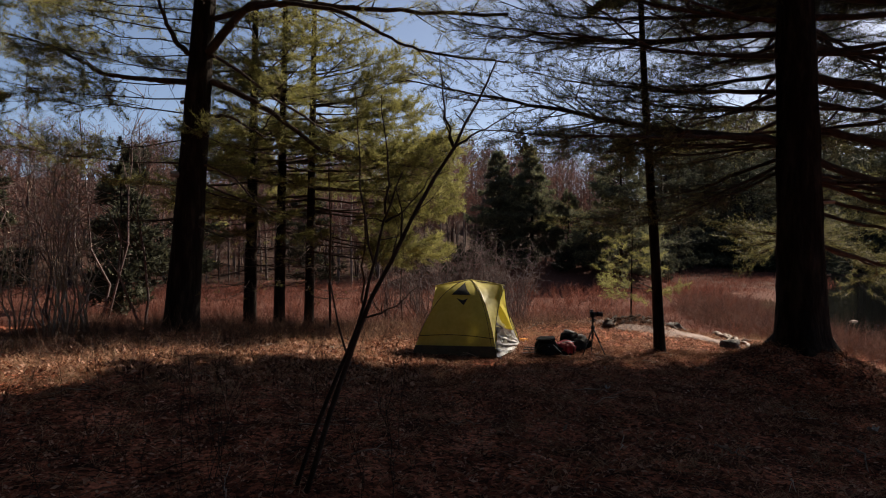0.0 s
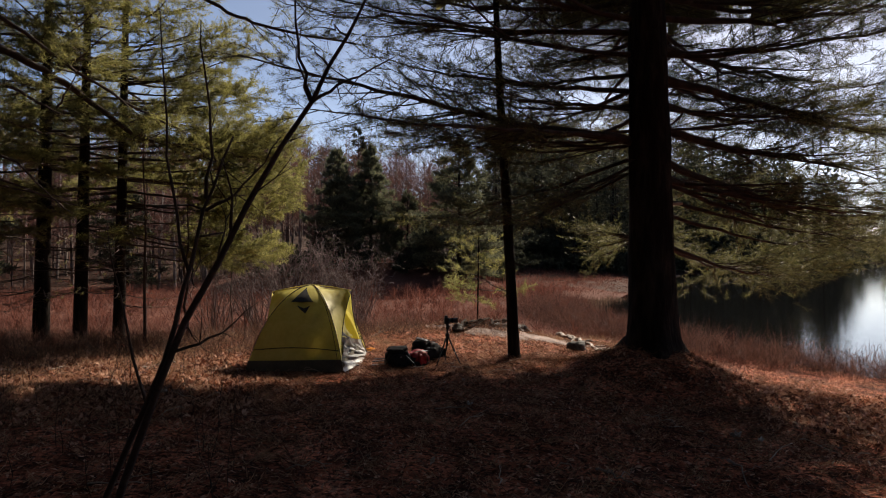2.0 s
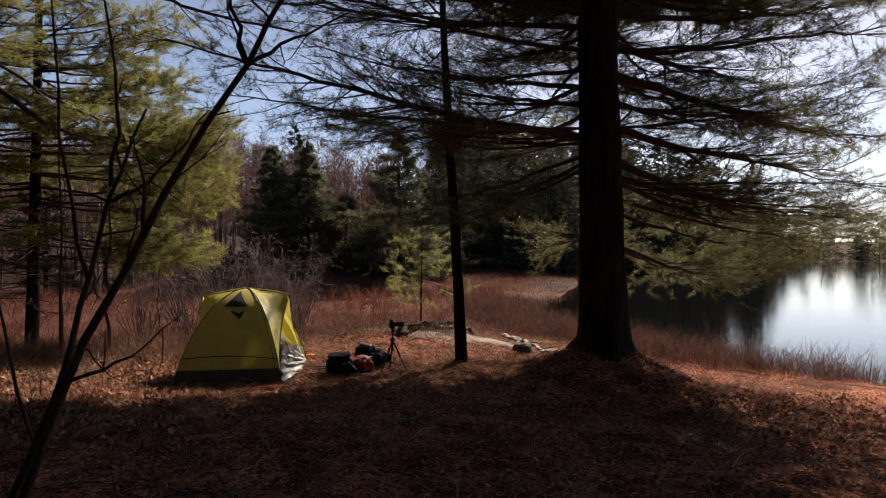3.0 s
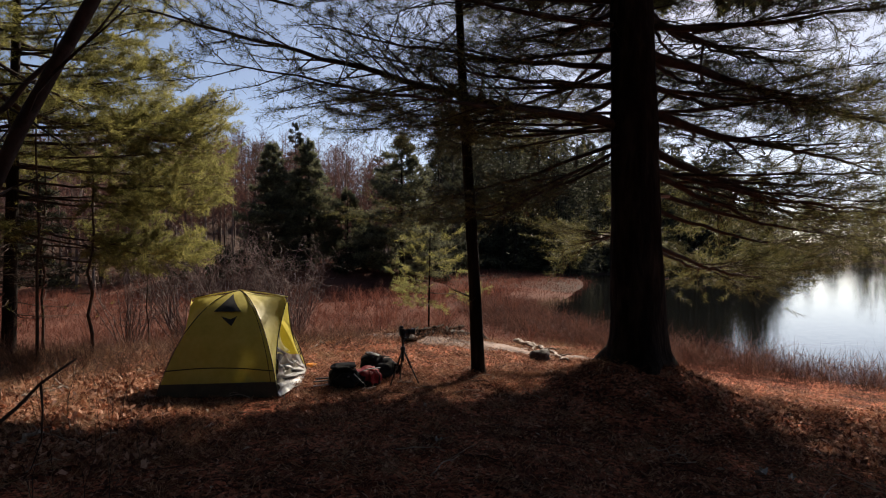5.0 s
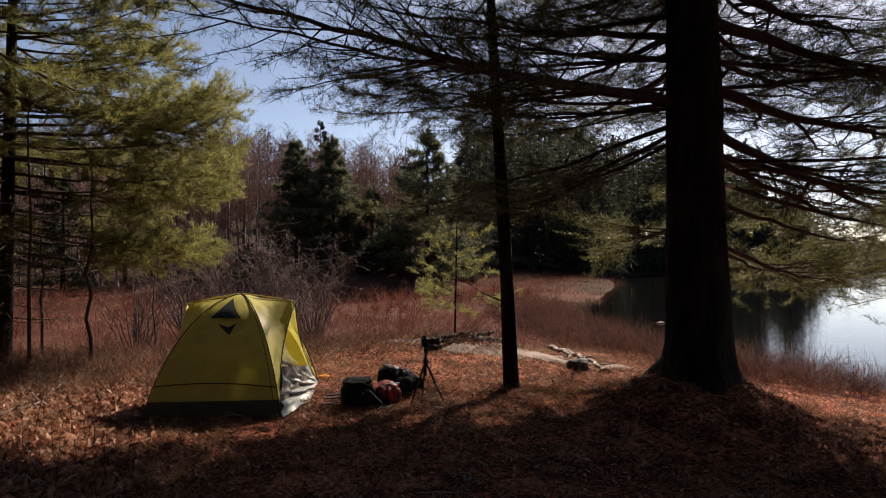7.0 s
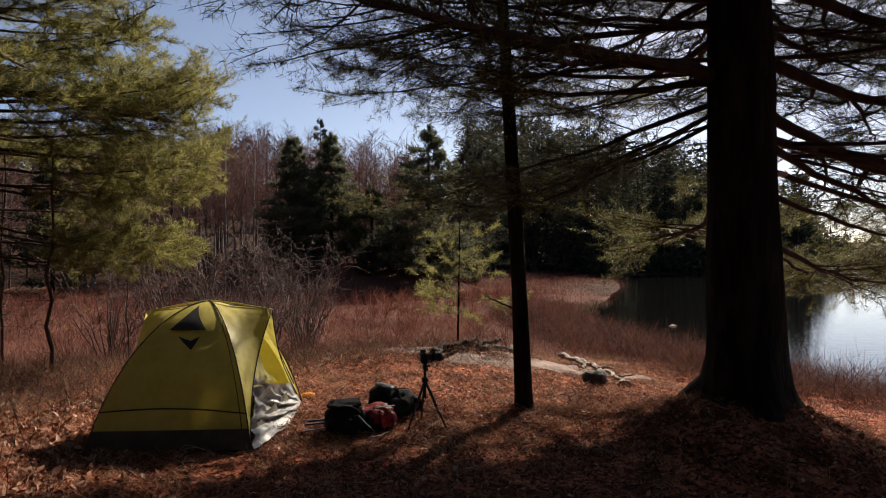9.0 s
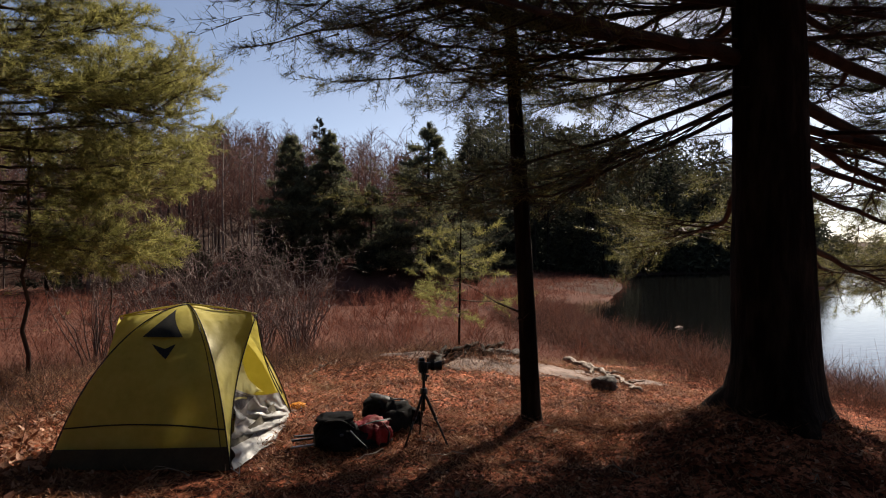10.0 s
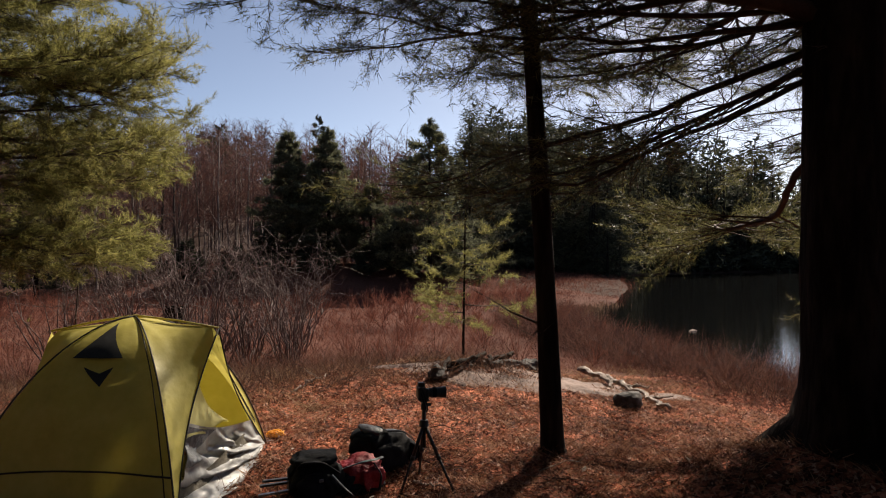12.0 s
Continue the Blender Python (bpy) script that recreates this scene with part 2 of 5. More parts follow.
        me.polygons.foreach_set("loop_start", np.arange(0, f.size, 3, dtype=np.int32))
        if smooth:
            me.polygons.foreach_set("use_smooth", np.ones(len(f), dtype=bool))
        me.update(calc_edges=True)
        me.materials.append(material)
        return me


def part(name, geo, material, parent=None, label="", smooth=False):
    """Links a Geo, bmesh or mesh as one object under a parent."""
    if isinstance(geo, Geo):
        me = geo.mesh(name, material, smooth)
    elif isinstance(geo, bmesh.types.BMesh):
        me = bpy.data.meshes.new(name)
        geo.to_mesh(me)
        geo.free()
        me.materials.append(material)
        if smooth:
            me.polygons.foreach_set("use_smooth", [True] * len(me.polygons))
    else:
        me = geo
    ob = new(name, me)
    if parent is not None:
        ob.parent = parent
    return tagged(ob, label)


def thing(name, label, category, at=(0, 0, 0), rz=0.0, group="", kind=""):
    ob = new(name)
    ob.empty_display_size = .1
    ob.matrix_basis = pose(*at, 0, 0, rz)
    return tagged(ob, label, category, group, kind)


def bm_box(sx, sy, sz, bevel=.004, at=(0, 0, 0), rot=(0, 0, 0), seg=2):
    bm = bmesh.new()
    bmesh.ops.create_cube(bm, size=1.0, matrix=Matrix.Diagonal((sx, sy, sz, 1)))
    if bevel:
        bmesh.ops.bevel(bm, geom=list(bm.edges), offset=bevel, segments=seg, affect="EDGES", profile=.5)
    bm.transform(pose(*at, *rot))
    return bm


def bm_cyl(r1, r2, h, sides=20, at=(0, 0, 0), rot=(0, 0, 0), bevel=.0):
    bm = bmesh.new()
    bmesh.ops.create_cone(bm, cap_ends=True, segments=sides, radius1=r1, radius2=r2, depth=h)
    if bevel:
        es = [e for e in bm.edges if abs(e.verts[0].co.z - e.verts[1].co.z) < 1e-6]
        bmesh.ops.bevel(bm, geom=es, offset=bevel, segments=2, affect="EDGES", profile=.5)
    bm.transform(pose(*at, *rot))
    return bm


def bm_rock(sx, sy, sz, seed, rough=.25, sub=3):
    bm = bmesh.new()
    bmesh.ops.create_icosphere(bm, subdivisions=sub, radius=1.0)
    o = Vector((seed * 7.3, seed * 3.1, seed * 1.7))
    for v in bm.verts:
        k = 1 + rough * noise.noise(v.co * 1.3 + o) + rough * .4 * noise.noise(v.co * 4 + o)
        v.co = Vector((v.co.x * sx * k, v.co.y * sy * k, max(v.co.z, -.55) * sz * k))
    return bm


def bend(p0, p1, sag=0.0, wob=0.0, n=8):
    """A path from p0 to p1 with a sag and a wobble."""
    p0, p1 = np.asarray(p0, float), np.asarray(p1, float)
    t = np.linspace(0, 1, n)[:, None]
    p = p0 + (p1 - p0) * t
    p[:, 2] += sag * 4 * (t * (1 - t))[:, 0]
    if wob:
        j = rng.normal(0, wob, (n, 3))
        j[0] = 0
        p += j * np.sin(np.pi * np.clip(t * .9, 0, 1)) ** .5
    return p


# ---- ground ----
SHORE = np.array([(60, -40), (30, -6), (19, 5), (14.6, 10.4), (13.0, 11.6), (12.4, 13.0), (11.9, 15.5), (11.6, 18.5), (11.7, 21.5), (12.2, 24.5),
                  (13.4, 28.5), (15.4, 32.4), (16.6, 34.4), (19.2, 36.3), (24.0, 43.4), (31.2, 54), (36, 63), (41, 71), (50, 76), (64, 79), (78, 80), (87, 86), (93, 99), (112, 124), (150, 146), (260, 120), (280, 0), (160, -60)], float)
WATER_Z = -.92


def shore_dist(x, y):
    """Signed distance to the pond's edge: positive on land."""
    p = np.stack([x, y], -1)
    best = np.full(x.shape, 1e9)
    inside = np.zeros(x.shape, bool)
    for a, b in zip(SHORE, np.roll(SHORE, -1, 0)):
        e = b - a
        t = np.clip(((p - a) @ e) / (e @ e), 0, 1)
        best = np.minimum(best, np.linalg.norm(p - a - t[..., None] * e, axis=-1))
        c = ((a[1] > y) != (b[1] > y)) & (x < (b[0] - a[0]) * (y - a[1]) / (b[1] - a[1] + 1e-12) + a[0])
        inside ^= c
    return np.where(inside, -best, best)


def sm(a, b, x):
    t = np.clip((x - a) / (b - a), 0, 1)
    return t * t * (3 - 2 * t)


def bump_noise(x, y):
    return (np.sin(x * 1.7 + 1.3 * np.sin(y * 1.1)) * np.sin(y * 2.1 + 1.1 * np.sin(x * .9 + 2)) * .5
            + np.sin(x * 4.3 + 2 * np.sin(y * 3.1)) * np.sin(y * 4.9 + 1.7 * np.sin(x * 2.7)) * .25)


def gz(x, y):
    """Height of the ground."""
    x, y = np.asarray(x, float), np.asarray(y, float)
    s = shore_dist(x, y)
    r = np.hypot(x, y)
    near = 1 - sm(15, 21, y + .25 * np.maximum(0, x - 3))
    near = near * (1 - sm(9, 12, x))
    z = -.68 + .68 * near
    z += near * (-.1 * np.maximum(0, x - 2.6) * (1 - sm(6, 11, np.maximum(0, y - 9))) + .05 * np.clip(-x, 0, 4) * np.exp(-((y - 8) / 4) ** 2)
                 - .16 * np.exp(-((x - 3.4) / 1.6) ** 2 - ((y - 6) / 2) ** 2))
    z += .273 * np.exp(-((x - 4.35) / 1.7) ** 2 - ((y - 15.6) / 1.6) ** 2)         # rock dome
    z += .10 * np.exp(-(np.hypot(x - 3.85, y - 11.85) / .45) ** 2)
    z += .64 * np.exp(-(np.hypot(x - 5.52, y - 10.3) / 1.2) ** 2)                     # mound at the big pine
    z += .12 * np.exp(-(np.hypot(x + 5.3, y - 13.6) / 1.3) ** 2)
    z += 1.7 * sm(42.6, 45.6, y) * sm(-7, 1, x) * (1 - sm(10, 17, x)) * (1 - sm(60, 75, y))   # wooded bank over the meadow
    hill = sm(46, 110, r) * sm(2, 40, s)
    west = sm(.6, .0, np.arctan2(x, y))
    z += hill * (6.0 + 6.6 * west)
    z += .05 * bump_noise(x * .8, y * .8) * near + .05 * bump_noise(x * .35, y * .35) * sm(14, 30, r)
    z = np.where(s < 3, np.minimum(z, WATER_Z + .26 * sm(0, 3, s) + (z + .68) * sm(.0, 3, s)), z)
    z = np.where(s < 0, WATER_Z - .5 * sm(0, 4, -s) - .02, z)
    return z


def axis(lo, hi, step, out, grow=1.13):
    a = list(np.arange(lo, hi + 1e-6, step))
    d, x = step, lo
    left = []
    while x > -out:
        d *= grow
        x -= d
        left.append(x)
    d, x = step, hi
    right = []
    while x < out:
        d *= grow
        x += d
        right.append(x)
    return np.array(left[::-1] + a + right)


def build_ground():
    xs, ys = axis(-10, 14, .19, 900), axis(1, 22, .19, 900)
    X, Y = np.meshgrid(xs, ys)
    Z = gz(X, Y)
    nx, ny = len(xs), len(ys)
    i = (np.arange(ny - 1)[:, None] * nx + np.arange(nx - 1)[None]).ravel()
    g = Geo()
    g.add(np.stack([X, Y, Z], -1).reshape(-1, 3), np.concatenate([np.stack([i, i + 1, i + nx + 1], -1), np.stack([i, i + nx + 1, i + nx], -1)]))
    me = g.mesh("ground", M_LITTER, True)
    me.materials.append(M_MEADOW)
    me.materials.append(M_DUFF)
    c = np.zeros(len(me.polygons) * 3)
    me.polygons.foreach_get("center", c)
    c = c.reshape(-1, 3)
    far = (c[:, 1] > 17.5 + .6 * bump_noise(c[:, 0], c[:, 1])) | (np.abs(c[:, 0]) > 20)
    wood = np.hypot(c[:, 0], c[:, 1]) > 50 + 4 * bump_noise(c[:, 0] * .2, c[:, 1] * .2)
    me.polygons.foreach_set("material_index", np.where(wood, 2, far).astype(np.int32))
    tagged(new("ground", me), "forest floor of reddish pine needles running into a brown sedge meadow", "ground", kind="structure")
    w = Geo()
    wx, wy = axis(5, 60, 6, 320, 1.3), axis(-20, 110, 6, 260, 1.3)
    X, Y = np.meshgrid(wx, wy)
    nx, ny = len(wx), len(wy)
    i = (np.arange(ny - 1)[:, None] * nx + np.arange(nx - 1)[None]).ravel()
    ok = (X.ravel() > 8)[i] & (shore_dist(X, Y).ravel() < 14)[i]
    i = i[ok]
    w.add(np.stack([X, Y, X * 0 + WATER_Z], -1).reshape(-1, 3), np.concatenate([np.stack([i, i + 1, i + nx + 1], -1), np.stack([i, i + nx + 1, i + nx], -1)]))
    part("water", w, M_WATER)
    tagged(bpy.data.objects["water"], "still dark pond reflecting the pale sky", "pond", kind="structure")


build_ground()


# ---- trees ----
def unit(v):
    return v / (np.linalg.norm(v) + 1e-9)


def make_limb(wood, tufts, p0, az, length, dz, r0, start=.3, step=.22, fan=1.0, sub=3, curve=.25, tuft_step=.06, wob=.03, thin=1.0, forks=0, bare=0, via=None, coarse=False, taper=.88):
    """One pine limb with side twigs; tuft roots and ways go into tufts. az: degrees from +x, turning left."""
    a = radians(az)
    hd = np.array([math.cos(a), math.sin(a), 0])
    n = max(8, int(length * 4))
    t = np.linspace(0, 1, n)
    side = np.array([-hd[1], hd[0], 0])
    path = np.asarray(p0)[None] + hd[None] * (length * t)[:, None]
    path[:, 2] += dz * t - curve * length * .5 * (t * (1 - t)) + .03 * length * t ** 3
    if via is not None:            # a limb with known bends
        v = np.concatenate([np.asarray(p0, float)[None], np.asarray(via, float)])
        n = 4 * len(v) + 4
        t = np.linspace(0, 1, n)
        path = np.stack([np.interp(t, np.linspace(0, 1, len(v)), v[:, i]) for i in range(3)], -1)
        path[1:-1] = path[1:-1] * .4 + (path[2:] + path[:-2]) * .3
        path[1:-1] = path[1:-1] * .4 + (path[2:] + path[:-2]) * .3
        length = float(np.linalg.norm(np.diff(v, axis=0), axis=1).sum())
    w = np.cumsum(rng.normal(0, wob, n)) * .5
    path += side[None] * (w * t)[:, None]
    path[:, 2] += np.cumsum(rng.normal(0, wob, n)) * .3 * t
    path[1:] += rng.normal(0, .10 * r0 + .004, (n - 1, 3))
    wood.tube(path, r0 * (1 - taper * t ** .8), 6 if r0 > .02 else 4)
    fine = None if coarse else wood
    s = start
    flip = 1 if rng.random() < .5 else -1
    while s < 1.0:
        i = s * (n - 1)
        k = min(int(i), n - 2)
        p = path[k] + (path[k + 1] - path[k]) * (i - k)
        d = unit(path[k + 1] - path[k])
        flip = -flip
        ang = radians(rng.uniform(35, 68)) * flip * fan
        rd = d * math.cos(ang) + np.cross([0, 0, 1], d) * math.sin(ang)
        rd = unit(rd + np.array([0, 0, rng.uniform(-.38, .36)]))
        tl = (length * .24 * (1 - .6 * s) + .25) * rng.uniform(.6, 1.25)
        twig(fine, tufts, p, rd, tl, r0 * .28 * (1 - .6 * s) + .002, sub, tuft_step, thin)
        s += step / length * rng.uniform(.6, 1.4)
    twig(fine, tufts, path[-1], unit(path[-1] - path[-2]), .35, .004, 1, tuft_step, thin)
    for _ in range(bare):          # dead side twigs near the trunk
        k = int(rng.uniform(.06, .55) * (n - 1))
        d = unit(rng.normal(0, 1, 3) * np.array([1, 1, .9]) + hd * .7)
        le = rng.uniform(.25, .9)
        q = bend(path[k], path[k] + d * le, rng.normal(0, .05), .03 * le, 6)
        wood.tube(q, np.linspace(.006, .002, 6), 3, cap=False)
        for _ in range(2):
            j = rng.integers(2, 5)
            wood.tube(bend(q[j], q[j] + unit(d + rng.normal(0, .7, 3)) * le * .45, 0, .02 * le, 4), np.linspace(.003, .0012, 4), 3, cap=False)
    for i in range(forks):         # secondary limbs that run out beside the main one
        s = rng.uniform(.12, .6)
        k = int(s * (n - 1))
        le = length * (1 - s) * rng.uniform(.5, .95)
        turn = (1 if i % 2 else -1) * rng.uniform(16, 44)
        make_limb(wood, tufts, path[k], az + turn, le, (dz / length + rng.uniform(-.16, .13)) * le, r0 * (1 - .75 * s) * rng.uniform(.42, .7), .25, step * 1.1,
                  fan, sub, curve * rng.uniform(-.6, 1.2), tuft_step, wob, thin, 0, bare // 3)
    return path


def twig(wood, tufts, p, d, tl, r, sub, tuft_step, thin):
    m = 4 if sub else 3
    t = np.linspace(0, 1, m)[:, None]
    q = p + d * tl * t + np.array([0, 0, 1]) * (.10 * tl * t ** 2) + rng.normal(0, .015 * tl, (m, 3)) * t
    if wood is None:
        pass
    elif sub:
        wood.tube(q, r * (1 - .8 * t[:, 0]), 3, cap=False)
    else:
        wood.blades(p[None], d[None], np.array([tl]), max(.003, 2 * r))
    ts = np.arange(.35, 1.001, tuft_step / tl)
    if len(ts) and thin > 0:
        keep = ts[rng.random(len(ts)) < thin]
        if len(keep):
            pp = p + d * tl * keep[:, None] + np.array([0, 0, 1]) * (.10 * tl * keep[:, None] ** 2)
            tufts.append((pp, np.repeat(d[None], len(pp), 0)))
    for _ in range(sub):
        s = rng.uniform(.25, .95)
        sd = unit(d + rng.normal(0, .55, 3) * np.array([1, 1, .6]))
        twig(wood, tufts, p + d * tl * s, sd, tl * rng.uniform(.22, .5) + .06, r * .5, 0, tuft_step, thin)


def needles(tufts, length, width, k, spread=.75, droop=.0):
    g = Geo()
    if not tufts:
        return None
    p = np.concatenate([a for a, _ in tufts])
    d = np.concatenate([b for _, b in tufts])
    p, d = np.repeat(p, k, 0), np.repeat(d, k, 0)
    d = d + rng.normal(0, spread, d.shape) + np.array([0, 0, .15 - droop])
    g.blades(p + rng.normal(0, .012, p.shape), d, length * rng.uniform(.6, 1.15, len(p)), width)
    return g


def trunk_geo(base, top, r0, r1, flare=.5, sides=22, n=36, ridge=.06, bendy=.0, seed=1.0, sink=.0):
    """A tapered trunk with bark ridges and root flare, from base to top."""
    base, top = np.asarray(base, float), np.asarray(top, float)
    t = np.linspace(0, 1, n) ** 1.5
    h = top[2] - base[2]
    th = np.arange(sides) * 2 * np.pi / sides
    v = []
    for u in t:
        c = base + (top - base) * u
        c = c + np.array([math.sin(u * 5 + seed), math.cos(u * 4 + seed), 0]) * bendy * math.sin(math.pi * min(1, u * 1.2))
        z = u * h - sink
        r = r0 + (r1 - r0) * u
        lobe = np.maximum(0, np.cos(th * 2.5 + seed)) ** 2 + .6 * np.maximum(0, np.cos(th * 1.5 + seed * 2)) ** 4
        f = flare * np.exp(-np.clip(z - .10, -.12, 9) / (r0 * .55)) * (.22 + .75 * lobe)
        rid = np.array([ridge * noise.noise(Vector((math.cos(a) * 3.2, math.sin(a) * 3.2, z * 1.1 + seed * 9)))
                        + ridge * .8 * noise.noise(Vector((math.cos(a) * 8, math.sin(a) * 8, z * 3 + seed * 5))) for a in th])
        rr = r * (1 + f + rid)
        v.append(np.stack([c[0] + rr * np.cos(th), c[1] + rr * np.sin(th), np.full(sides, c[2])], -1))
    v = np.array(v)
    g = Geo()
    i = np.arange(n - 1)[:, None] * sides
    j = np.arange(sides)[None]
    a, b = i + j, i + (j + 1) % sides
    g.add(v.reshape(-1, 3), np.concatenate([np.stack([a, b, b + sides], -1).reshape(-1, 3), np.stack([a, b + sides, a + sides], -1).reshape(-1, 3)]))
    return g


def pine(label, base, top, r0, limbs, wild=(), nl=.10, nw=.006, k=9, spread=.75, mat_n=None, group="", category="pine tree", r1=.04, flare=.5, seed=1.0, bendy=0.0,
         stubs=(), limb_r=.05, ridge=.06, sides=22, sink=.15):
    """limbs: (height above base, az, length, dz, radius, options); wild: (from, to, count, len0, len1, options) for random whorls."""
    base, top = np.asarray(base, float), np.asarray(top, float)
    h = top[2] - base[2]
    root = thing("pine_tree", label, category, base, group=group)
    org = np.zeros(3)
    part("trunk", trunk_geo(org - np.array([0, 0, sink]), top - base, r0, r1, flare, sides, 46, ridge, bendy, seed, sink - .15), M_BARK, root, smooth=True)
    tufts = []

    def axis_at(z):
        u = z / h
        return (top - base) * u

    for z, az, le, dz, r, opt in limbs:
        w = Geo()
        make_limb(w, tufts, axis_at(z), az, le, dz, r, **opt)
        part("limb", w, M_TWIG, root, smooth=True)
    bulk = []
    for z0, z1, count, l0, l1, opt, *opt_of in wild:
        w = Geo()
        mark = len(tufts)
        way = next((o for o in opt_of if o != "big"), (0, 360))
        for i in range(count):
            u = (i + rng.random()) / count
            z = z0 + (z1 - z0) * u
            le = (l0 + (l1 - l0) * u) * rng.uniform(.75, 1.15)
            opt = dict(opt, coarse="big" in opt_of)
            make_limb(w, tufts, axis_at(z), rng.uniform(*way), le, le * rng.uniform(-.05, .22), limb_r * (.35 + .65 * le / max(l0, l1)), **opt)
        part("upper_limb_whorl", w, M_TWIG, root, smooth=True)
        if "big" in opt_of:
            bulk.extend(tufts[mark:])
            del tufts[mark:]
    for z, az, le, r in stubs:
        a = radians(az)
        w = Geo()
        p = axis_at(z)
        w.tube(bend(p, p + np.array([math.cos(a) * le, math.sin(a) * le, le * .12]), .0, .01, 5), np.linspace(r, r * .75, 5), 8)
        part("broken_stub", w, M_GREYTWIG, root)
    g = needles(tufts, nl, nw, k, spread)
    if g:
        part("crown", g, mat_n or M_PINE, root, "yellow-green pine needles")
    if bulk:
        part("upper_crown", needles(bulk, .34, .2, 4), mat_n or M_PINE, root)
    return root


